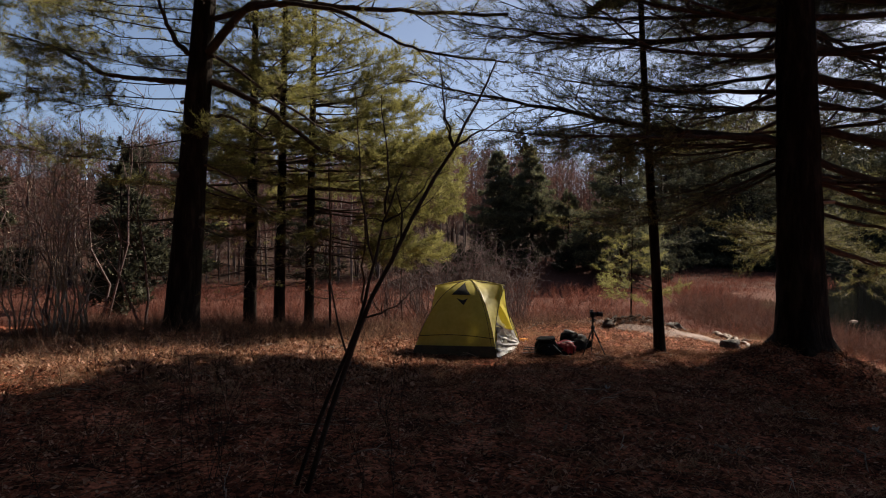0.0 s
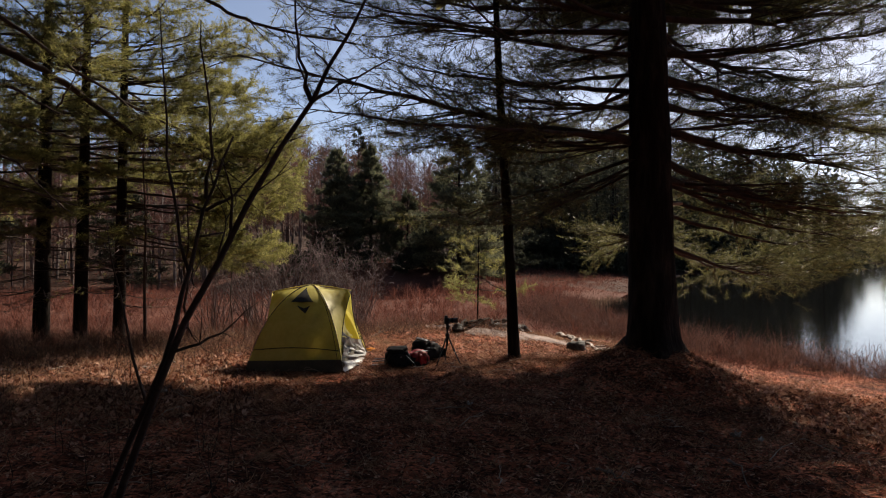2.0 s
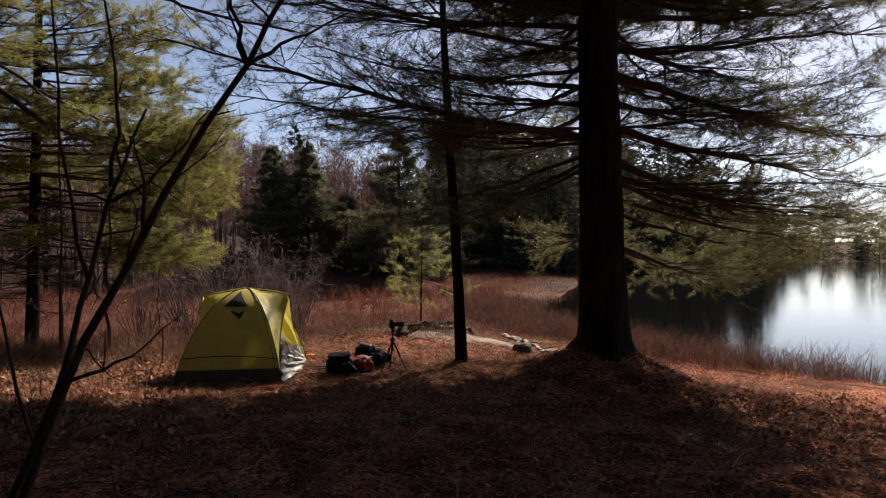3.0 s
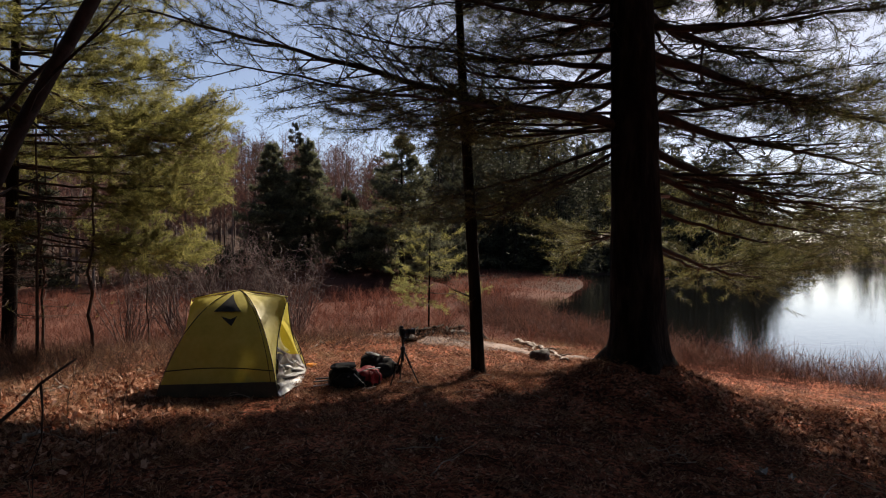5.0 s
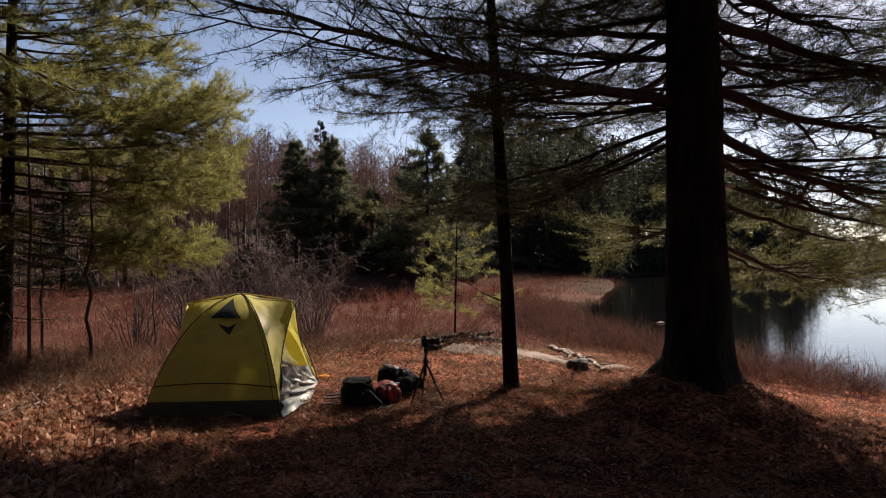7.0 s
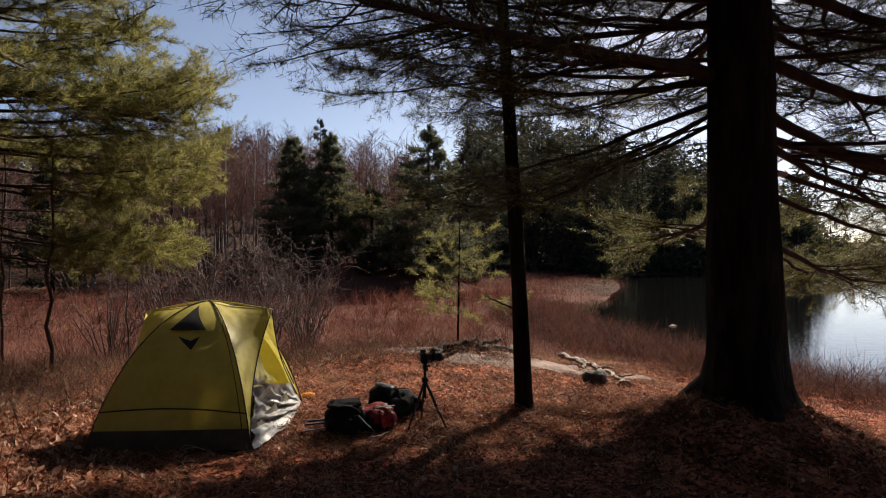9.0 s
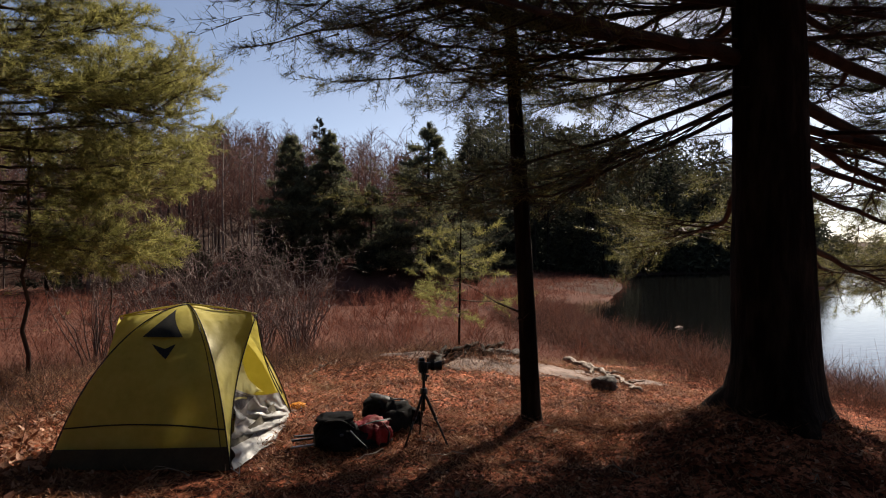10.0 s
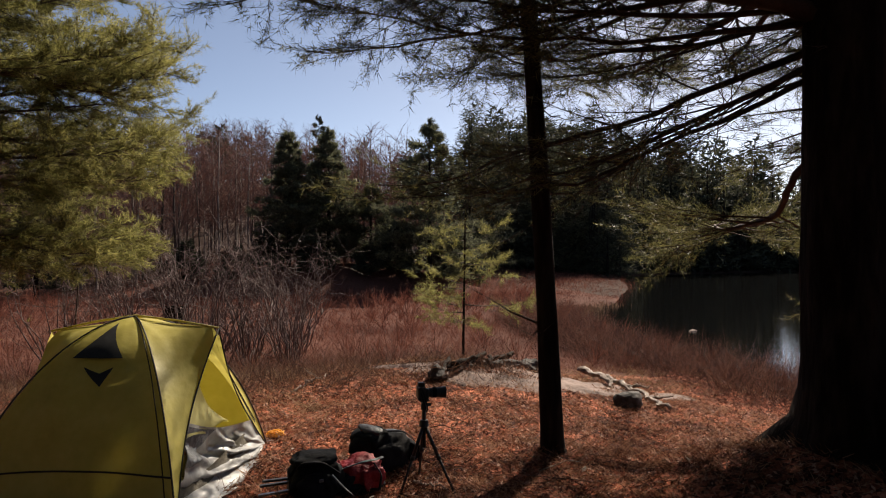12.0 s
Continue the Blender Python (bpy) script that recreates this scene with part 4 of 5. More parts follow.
def sapling():
    root = thing("bare_sapling", "leafless dark forked sapling leaning over the slope", "sapling", (-.95, 4.7, float(gz(-.95, 4.7))))
    o = np.array(root.matrix_basis.translation)

    def stem(pts, r0, r1, n=14):
        p = np.array(pts, float) - o
        t = np.linspace(0, 1, len(p))
        tt = np.linspace(0, 1, n)
        q = np.stack([np.interp(tt, t, p[:, i]) for i in range(3)], -1)
        q[1:-1] = q[1:-1] * .5 + (q[2:] + q[:-2]) * .25 + rng.normal(0, .006, (n - 2, 3))
        return q, np.linspace(r0, r1, n)

    main = [(-.95, 4.7, 0.05), (-.72, 4.4, .75), (-.5, 4.1, 1.3), (-.25, 3.95, 1.78), (.06, 3.74, 2.3), (.17, 3.62, 2.5), (.28, 3.5, 2.72)]
    second = [(-1.05, 4.85, .05), (-.74, 4.4, .8), (-.5, 4.12, 1.34), (-.42, 4.08, 1.65), (-.35, 4.05, 1.95), (-.24, 4.0, 2.2)]
    extras = [[(.06, 3.74, 2.3), (.0, 3.68, 2.5), (-.02, 3.62, 2.8)], [(.06, 3.74, 2.3), (.2, 3.7, 2.38), (.36, 3.62, 2.46)], [(-.5, 4.1, 1.32), (-.34, 4.1, 1.36), (-.14, 4.1, 1.52)],
              [(-.6, 4.25, 1.05), (-.72, 4.3, 1.5), (-.78, 4.3, 1.85)], [(-.42, 4.08, 1.65), (-.5, 4.05, 2.1), (-.52, 4.0, 2.7)], [(-.35, 4.05, 1.95), (-.33, 4.0, 2.3), (-.36, 3.95, 2.65)],
              [(-.25, 3.95, 1.78), (-.24, 3.9, 1.95), (-.27, 3.9, 2.1)], [(-.35, 4.05, 1.9), (-.2, 4.0, 2.0), (-.05, 3.95, 2.2)]]
    for pts, r in ((main, .0205), (second, .0165)):
        q, rr = stem(pts, r, .004)
        g = Geo()
        g.tube(q, rr, 7)
        part("stem", g, M_TWIG, root, smooth=True)
        for i in range(6, len(q) - 1):
            g = Geo()
            d = unit(q[i + 1] - q[i] + rng.normal(0, .55, 3))
            le = rng.uniform(.1, .35)
            tw = bend(q[i], q[i] + d * le, .02, .012, 6)
            g.tube(tw, np.linspace(.0045, .0012, 6), 4)
            g.tube(bend(tw[3], tw[3] + unit(d + rng.normal(0, .6, 3)) * le * .4, 0, .008, 4), np.linspace(.0025, .001, 4), 3)
            part("twig", g, M_TWIG, root, smooth=True)
    for pts in extras:
        g = Geo()
        q, rr = stem(pts, .008, .002, 9)
        g.tube(q, rr, 5)
        for i in (3, 5, 6, 7):
            d = unit(q[i + 1] - q[i] + rng.normal(0, .6, 3))
            g.tube(bend(q[i], q[i] + d * rng.uniform(.05, .18), 0, .006, 4), np.linspace(.003, .001, 4), 3)
        part("branch", g, M_TWIG, root, smooth=True)


def bare_shrub(x, y, h, count, label, material, spread=.35, group="", seed=0, category="shrub"):
    z = float(gz(x, y))
    root = thing("bare_shrub", label, category, (x, y, z - .03), group=group)
    g = Geo()
    for _ in range(count):
        a = rng.uniform(0, 2 * np.pi)
        b0 = np.array([math.cos(a), math.sin(a), 0]) * rng.uniform(0, .15 + .1 * spread)
        tip = b0 + np.array([math.cos(a) * spread * h * rng.uniform(.3, 1), math.sin(a) * spread * h * rng.uniform(.3, 1), h * rng.uniform(.6, 1)])
        q = bend(b0, tip, rng.normal(0, .06) * h, .02 * h, 8)
        r = .005 + .0045 * h
        g.tube(q, np.linspace(r, .0015, 8), 4, cap=False)
        for i in range(2, 8):
            for _ in range(2):
                d = unit(q[min(i, 7)] - q[i - 1] + rng.normal(0, .6, 3))
                g.tube(bend(q[i], q[i] + d * h * rng.uniform(.1, .28), 0, .01 * h, 4), np.linspace(r * .4, .001, 4), 3, cap=False)
    tagged(part("stem_tangle", g, material, root), kind="stuff")
    return root


def build_stem(x, y, h, r, label, lean=(0, 0)):
    root = thing("bare_young_tree", label, "dead tree", (x, y, float(gz(x, y)) - .05), group="thin dead stems")
    g = Geo()
    top = np.array([lean[0], lean[1], h])
    q = bend((0, 0, 0), top, 0, .03, 10)
    g.tube(q, np.linspace(r, r * .3, 10), 7)
    for i in range(3, 10):
        for _ in range(2):
            d = unit(np.array([rng.normal(), rng.normal(), rng.uniform(-.2, .7)]))
            g.tube(bend(q[i], q[i] + d * rng.uniform(.25, .8), -.05, .02, 5), np.linspace(.007, .002, 5), 3, cap=False)
    part("stem", g, M_TWIG, root)


def unseen_shade_pines():
    """Tall unseen pines added beside and behind the walk, whose crowns shade the slope."""
    for n, (x, y) in enumerate([(-2.8, -1.7), (3.4, -1.9), (12.6, 9.3), (-8.8, 2.4), (.3, -5.5), (7.6, 2.2), (-6.4, -3.6), (6.6, -5.2), (-11.8, 6.8)]):
        z = float(gz(x, y))
        pine("unseen pine added behind the clearing to block sky light", (x, y, z), (x, y, z + 18), .26, [],
             [(10.5 if n == 2 else 7.2, 17.5, 30 if n == 2 else 62, 6.6, 1.5, dict(step=.38, sub=3, tuft_step=.19), "big")], mat_n=M_PINE_SHADED, seed=n + 20.0, group="pines behind the clearing", sides=14)


big_pines()
left_pines()
unseen_shade_pines()
woods()
sapling()
for i, (x, y, h, c) in enumerate([(-7.35, 13.2, 4.0, 6), (-7.55, 12.9, 3.4, 4), (-7.1, 13.5, 3.6, 3), (-8.6, 13.6, 3.4, 4)]):
    bare_shrub(x, y, h * 1.1, c + 3, "pale leafless saplings among dry bracken", M_GREYTWIG, .16, "pale bare saplings")
for x, y, h, c in [(-8.4, 14.6, 6.4, 2), (-7.0, 15.8, 6.8, 2), (-9.4, 13.2, 6.0, 2), (-10.4, 15.6, 7.0, 3), (-8.9, 17.5, 7.2, 2)]:
    bare_shrub(x, y, h, c, "tall leafless grey saplings at the wood's edge", M_ALDER, .22, "tall bare saplings")
for x, y, h, c, s in [(.6, 19.5, 2.7, 28, .5), (-.5, 20.3, 3.1, 28, .5), (1.4, 21, 3.0, 28, .5), (-1.6, 19, 2.2, 20, .45), (2.1, 20.2, 2.3, 24, .5), (.3, 22.3, 3.3, 28, .5), (2.5, 22.6, 2.8, 24, .5)]:
    bare_shrub(x, y, h, c, "leafless purplish brown alder shrub in the meadow", M_ALDER, s, "alder shrubs behind the tent")
for x, y, h, r in [(-1.85, 15.9, 3.4, .035), (-2.55, 15.2, 4.6, .03), (-2.9, 17.4, 3.6, .03), (-6.0, 15.8, 4.0, .03), (-1.1, 17.6, 2.0, .02)]:
    build_stem(x, y, h, r, "thin dead grey-brown stem with bare twigs")


# ---- camp ----
def tent():
    root = thing("tent", "yellow-green dome tent with open door pitched on pine needles", "tent", (.47, 11.99, .0), -17.9)
    HU, HV, H = .71, .94, 1.2
    P = np.array([0, 0, H])
    S, LS = np.array([.64, -.02, 1.14]), np.array([-.64, .02, 1.11])

    def arc(cx, cy, r):
        """Point on the pole from the peak (r=0) to a corner (r=1)."""
        bow = 1 + .10 * math.sin(math.pi * r)
        return np.array([cx * r ** 1.0 * bow, cy * r * bow, H * (1 - r ** 1.9) + .02])

    A, B, C, D = (-HU, -HV), (HU, -HV), (HU, HV), (-HU, HV)

    def sheet(fn, nu=18, nv=14):
        g = Geo()
        U, V = np.linspace(0, 1, nu), np.linspace(0, 1, nv)
        v = np.array([[fn(a, b) for a in U] for b in V]).reshape(-1, 3)
        i = (np.arange(nv - 1)[:, None] * nu + np.arange(nu - 1)[None]).ravel()
        g.add(v, np.concatenate([np.stack([i, i + 1, i + nu + 1], -1), np.stack([i, i + nu + 1, i + nu], -1)]))
        return g

    def wrinkle(a, b, k):
        return .006 * noise.noise(Vector((a * 6, b * 9, k)))

    def end_panel(c0, c1, k, out):
        def fn(a, b):
            r = .002 + .998 * b
            p = arc(*c0, r) * (1 - a) + arc(*c1, r) * a
            p[1] += out * (.05 * math.sin(math.pi * a) * math.sin(math.pi * min(1, r)) + wrinkle(a, b, k))
            if r > .999:
                p[2] = .02
            return p
        return fn

    part("front_panel", sheet(end_panel(A, B, 1, -1), 26, 26), M_FLY, root, smooth=True)
    part("back_panel", sheet(end_panel(D, C, 2, 1)), M_FLY, root, smooth=True)

    def brow_panel(corner, tip, k):
        def fn(a, b):
            # b runs from the peak/brow down to the corner, a from the pole to the free edge
            pole = arc(*corner, b)
            edge0 = P + (tip - P) * min(1, b * 4)
            u = max(0, (b - .25) / .75)
            cor = arc(*corner, 1)
            edge = tip * (1 - u) + cor * u if b > .25 else edge0
            e = edge.copy()
            if b > .25:
                mid = math.sin(math.pi * u)
                e += -.07 * mid * np.array([np.sign(tip[0]), 0, 0])
            q = pole * (1 - a) + e * a
            q[2] -= .012 * math.sin(math.pi * a)
            return q + np.array([0, 0, wrinkle(a, b, k)])
        return fn

    part("side_panel", sheet(brow_panel(B, S, 3)), M_FLY, root, smooth=True)
    part("side_panel", sheet(brow_panel(C, S, 4)), M_FLY, root, smooth=True)
    part("side_panel", sheet(brow_panel(A, LS, 5)), M_FLY, root, smooth=True)
    part("side_panel", sheet(brow_panel(D, LS, 6)), M_FLY, root, smooth=True)

    def closed(a, b):
        e0, e1 = brow_panel(A, LS, 5)(1, .25 + .75 * b), brow_panel(D, LS, 6)(1, .25 + .75 * b)
        return e0 * (1 - a) + e1 * a
    part("closed_door", sheet(closed), M_FLY, root, smooth=True)

    # inner tent hung under the fly
    def inner(c0, c1):
        def fn(a, t):
            p = arc(*c0, .02 + .98 * t) * (1 - a) + arc(*c1, .02 + .98 * t) * a
            return p * np.array([.93, .93, .94])
        return fn
    for c0, c1 in ((A, B), (D, C)):
        part("inner_wall", sheet(inner(c0, c1)), M_INNER, root, smooth=True)

    # dark floor tub just inside the fly
    g = Geo()
    c = [np.array([x * .95, y * .95, 0]) for x, y in (A, B, C, D)]
    v, f = [], []
    for i in range(4):
        p, q = c[i], c[(i + 1) % 4]
        for t in np.linspace(0, 1, 9)[:-1]:
            m = p + (q - p) * t
            v += [m + [0, 0, .0], m * .95 + [0, 0, .19 + .015 * math.sin(t * 9 + i)]]
    n = len(v)
    for i in range(0, n, 2):
        j = (i + 2) % n
        f += [(i, j, j + 1), (i, j + 1, i + 1)]
    v.append(np.array([0, 0, .01]))
    f += [(i, (i + 2) % n, n) for i in range(0, n, 2)]
    g.add(v, f)
    part("floor_tub", g, M_TUB, root)
    fp = end_panel(A, B, 1, -1)
    # Dark strip laid just outside the foot of the front panel.
    part("front_strip", sheet(lambda a, t: fp(a, .938 - .014 * a + (.062 + .014 * a) * t) * np.array([1.004, 1.012, 1]) + np.array([0, 0, .002]), 20, 4), M_TUB, root, "dark strip along the foot of the front panel", True)

    # pole sleeves, seams
    for cn in (A, B, C, D):
        g = Geo()
        pts = np.array([arc(*cn, r) for r in np.linspace(0, 1, 22)])
        off = np.array([np.sign(cn[0]) * .004, np.sign(cn[1]) * .006, .006])
        g.tube(pts + off, .006, 7)
        part("pole_sleeve", g, M_SEAM, root, "black edging over the tent pole", True)
    g = Geo()
    g.tube(np.array([LS, LS * .5 + P * .5 + [0, 0, .025], P + [0, 0, .03], S * .5 + P * .5 + [0, 0, .025], S]), .008, 7)
    part("brow_pole", g, M_FLY, root, smooth=True)
    for cn, tip, k in ((B, S, 3), (C, S, 4)):
        g = Geo()
        g.tube(np.array([brow_panel(cn, tip, k)(1, b) for b in np.linspace(.25, 1, 16)]), .006, 6)
        part("door_edge", g, M_SEAM, root, "black door edging", True)
    fp = end_panel(A, B, 1, -1)
    g = Geo()
    g.tube(np.array([fp(.962, b) + [0, -.006, .004] for b in np.linspace(.1, .97, 24)]), .004, 5)
    part("sleeve_seam", g, M_SEAM, root, "thin black stitched line beside the pole", True)
    g = Geo()
    g.tube(np.array([fp(a, .865 + .02 * math.sin(math.pi * a) * -1) + [0, -.006, 0] for a in np.linspace(0, 1, 24)]), .006, 6)
    part("seam", g, M_SEAM, root, "black seam across the front panel", True)

    def print_shape(p0, p1, p2, n=12):
        """A printed triangle lying on the front panel, between three panel points."""
        g = Geo()
        p0, p1, p2 = (np.array(p) for p in (p0, p1, p2))
        v, row = [], []
        for i in range(n + 1):
            row.append(len(v))
            for k in range(i + 1):
                s, t = i / n, (k / i if i else 0)
                v.append(fp(*(p0 + (p1 - p0) * s + (p2 - p1) * s * t)) + np.array([0, -.016, .012]))
        f = []
        for i in range(n):
            for k in range(i + 1):
                f.append((row[i] + k, row[i + 1] + k, row[i + 1] + k + 1))
                if k < i:
                    f.append((row[i] + k, row[i + 1] + k + 1, row[i] + k + 1))
        g.add(v, f)
        part("mark", g, M_LOGO, root, "plain black printed mark")

    print_shape((.43, .15), (.74, .43), (.23, .43))
    print_shape((.59, .565), (.40, .475), (.565, .505))
    print_shape((.59, .565), (.67, .475), (.565, .505))

    # crumpled silver flap in the doorway
    def flap(a, b):
        e0, e1 = brow_panel(B, S, 3)(1, .64 + .36 * b), brow_panel(C, S, 4)(1, .83 + .17 * b)
        p = e0 * (1 - a) + e1 * a
        p[2] *= 1 - .1 * math.sin(math.pi * a)
        th = math.atan2(1.02 - b, 1.02 - a)          # folds fan out from the staked corner
        fold = .034 * math.sin(15 * th + 2.5 * noise.noise(Vector((a * 2, b * 2, 1)))) + .02 * math.sin(31 * th + 1.3)
        p[0] += math.sin(math.pi * a) * (.08 * b - .4 * (1 - b) * b) + min(1, b * 3) * min(1, 3 * (1 - a)) * (fold + .04 * noise.noise(Vector((a * 5 + b * 3, b * 2, 3))) + .012 * noise.noise(Vector((a * 22 + b * 9, b * 9, 5))))
        p[2] = max(.012, p[2] + min(1, b * 3) * .03 * noise.noise(Vector((a * 6, b * 5, 11))))
        return p
    part("door_flap", sheet(flap, 64, 34), M_FLAP, root, "crumpled silver-grey door flap", True)
    def mesh_door(a, b):
        p = flap(a * (.38 - .22 * b), .04 + .42 * b)
        return p + np.array([.008, 0, .002])
    part("mesh_door", sheet(mesh_door), M_GREYNY, root, "grey mesh inner door", True)
    def inner_flap(a, b):
        """Yellow inner door hanging behind the silver flap."""
        top, foot = brow_panel(B, S, 3)(1, .47), brow_panel(B, S, 3)(1, .7)
        far = flap(.66, .03) + np.array([-.02, 0, .03])
        p = (top * (1 - b) + foot * b) * (1 - a) + far * a
        return p + np.array([-.03 - .03 * math.sin(3 * a + 4 * b), 0, .012 * math.sin(9 * a) - .03 * a * (1 - a)])
    part("inner_door", sheet(inner_flap, 16, 10), M_INNER, root, "pale yellow inner door folded down", True)
    for w in (.62, .8):
        g = Geo()
        g.tube(np.array([brow_panel(C, S, 4)(w, b) + [.012, 0, .006] for b in np.linspace(.28, .86, 18)]), .004, 5)
        part("guy_strap", g, M_SEAM, root, "thin black strap down the rear panel", True)
    for cn in (A, B, C, D):
        e = arc(*cn, 1)
        o = e + np.array([np.sign(cn[0]) * .10, np.sign(cn[1]) * .08, 0])
        g = Geo()
        g.tube(bend(e + [0, 0, .02], [o[0], o[1], .02], 0, 0, 4), .003, 5)
        g.tube(np.array([[o[0], o[1], .07], [o[0] * .99, o[1] * .99, -.08]]), .004, 5)
        part("stake", g, M_METAL, root)
    cord = thing("guy_cord", "loose coil of orange guy cord on the needles", "cord", (1.53, 12.85, float(gz(1.53, 12.85)) + .01))
    g = Geo()
    t = np.linspace(0, 16 * np.pi, 150)
    g.tube(np.stack([(.05 + .035 * np.sin(t * .37)) * np.cos(t), (.04 + .03 * np.cos(t * .23)) * np.sin(t), .02 + .02 * np.sin(t * 1.3) + .01], -1), .006, 5)
    part("cord", g, M_ORANGE, cord, smooth=True)


def tripod():
    feet = [np.array(p) for p in ((2.31, 11.17, 0), (2.66, 11.02, 0), (2.53, 11.5, 0))]
    c = np.array([2.49, 11.2, 0])
    z0 = float(gz(2.49, 11.2))
    root = thing("tripod", "black camera tripod standing on pine needles", "tripod", (c[0], c[1], z0))
    hub = np.array([0, 0, .47])
    for f in feet:
        p = f - c
        p[2] = float(gz(f[0], f[1])) - z0
        d = p - hub
        leg = part("leg", _tube(hub + d * .03, hub + d * .5, .0135, .013), M_BLACK, root, smooth=True)
        part("lower_leg", _tube(hub + d * .46, p + [0, 0, .005], .0095, .009), M_BLACK, leg, smooth=True)
        part("leg_clamp", _tube(hub + d * .46, hub + d * .52, .017, .017), M_BLACK, leg)
        part("rubber_foot", _tube(hub + d * .97, p, .012, .015), M_BLACK, leg)
    part("hub", bm_cyl(.036, .03, .05, 16, (0, 0, .475), bevel=.006), M_BLACK, root)
    part("centre_column", bm_cyl(.014, .014, .34, 14, (0, 0, .47)), M_BLACK, root)
    part("ball_head", bm_cyl(.024, .02, .06, 16, (0, 0, .60), bevel=.006), M_BLACK, root)
    part("knob", bm_cyl(.012, .012, .03, 12, (.035, 0, .605), (0, 90, 0), .002), M_BLACK, root)
    part("plate", bm_box(.07, .05, .012, .002, (0, 0, .637)), M_BLACK, root)
    cam_ob = thing("photo_camera", "black camera with a long lens on the tripod", "camera", (c[0], c[1], z0 + .643), -8)
    body = part("body", bm_box(.06, .125, .095, .012, (-.02, 0, .05)), M_BLACK, cam_ob)
    part("prism_hump", bm_box(.05, .055, .035, .010, (-.02, 0, .108)), M_BLACK, body)
    part("grip", bm_box(.03, .03, .085, .010, (.015, -.05, .048)), M_BLACK, body)
    lens = part("lens", bm_cyl(.032, .036, .11, 24, (.062, 0, .05), (0, 90, 0), .003), M_BLACK, cam_ob)
    part("lens_hood", bm_cyl(.037, .044, .045, 24, (.135, 0, .05), (0, 90, 0), .002), M_BLACK, lens)
    part("zoom_ring", bm_cyl(.0375, .0375, .03, 24, (.075, 0, .05), (0, 90, 0), .002), M_NYLON, lens)
    part("strap", _path([(-.02, -.06, .085), (.0, -.075, .02), (.02, -.06, -.05), (.015, -.04, -.09), (.0, -.06, -.03), (-.03, -.065, .06)], .004), M_NYLON, cam_ob)


def _tube(a, b, r0, r1, sides=12):
    g = Geo()
    g.tube(np.array([a, b]), [r0, r1], sides)
    return g


def _path(pts, r, n=24, sides=6):
    p = np.array(pts, float)
    t = np.linspace(0, len(p) - 1, n)
    k = np.arange(len(p))
    q = np.stack([np.interp(t, k, p[:, i]) for i in range(3)], -1)
    for _ in range(3):
        q[1:-1] = q[1:-1] * .4 + (q[2:] + q[:-2]) * .3
    g = Geo()
    g.tube(q, r, sides)
    return g


def soft(sx, sy, sz, seed, at=(0, 0, 0), rot=(0, 0, 0), crease=.12, square=.72):
    """A stuffed cloth form with folds, flat underneath."""
    bm = bmesh.new()
    bmesh.ops.create_icosphere(bm, subdivisions=4, radius=1.0)
    o = Vector((seed * 5.1, seed * 2.3, seed))
    for v in bm.verts:
        c = v.co
        q = Vector([math.copysign(abs(a) ** square, a) for a in c])
        fold = abs(noise.noise(Vector((c.x * 3.1, c.y * 6.0, c.z * 3.5)) + o)) + .5 * abs(noise.noise(c * 9 + o))
        k = .95 + crease * noise.noise(c * 1.7 + o) * 1.6 - crease * 1.1 * fold
        v.co = Vector((q.x * sx * k, q.y * sy * k, max(q.z, -.8) * sz * k))
    bm.transform(pose(*at, *rot))
    return bm


def strap(pts, width, parent, material=None, name="strap"):
    """A flat webbing strap along a bent line."""
    p = np.array(pts, float)
    t = np.linspace(0, len(p) - 1, 20)
    q = np.stack([np.interp(t, np.arange(len(p)), p[:, i]) for i in range(3)], -1)
    for _ in range(3):
        q[1:-1] = q[1:-1] * .4 + (q[2:] + q[:-2]) * .3
    d = np.gradient(q, axis=0)
    s = np.cross(d, [.3, -.2, 1.0])
    s /= np.linalg.norm(s, axis=1)[:, None] + 1e-9
    up = np.cross(s, d)
    up /= np.linalg.norm(up, axis=1)[:, None] + 1e-9
    v = np.stack([q - s * width / 2, q + s * width / 2, q + s * width / 2 + up * .004, q - s * width / 2 + up * .004], 1).reshape(-1, 3)
    f = []
    for i in range(len(q) - 1):
        for k in range(4):
            a, c = i * 4 + k, i * 4 + (k + 1) % 4
            f += [(a, c, c + 4), (a, c + 4, a + 4)]
    g = Geo()
    g.add(v, f)
    return part(name, g, material or M_NYLON, parent)


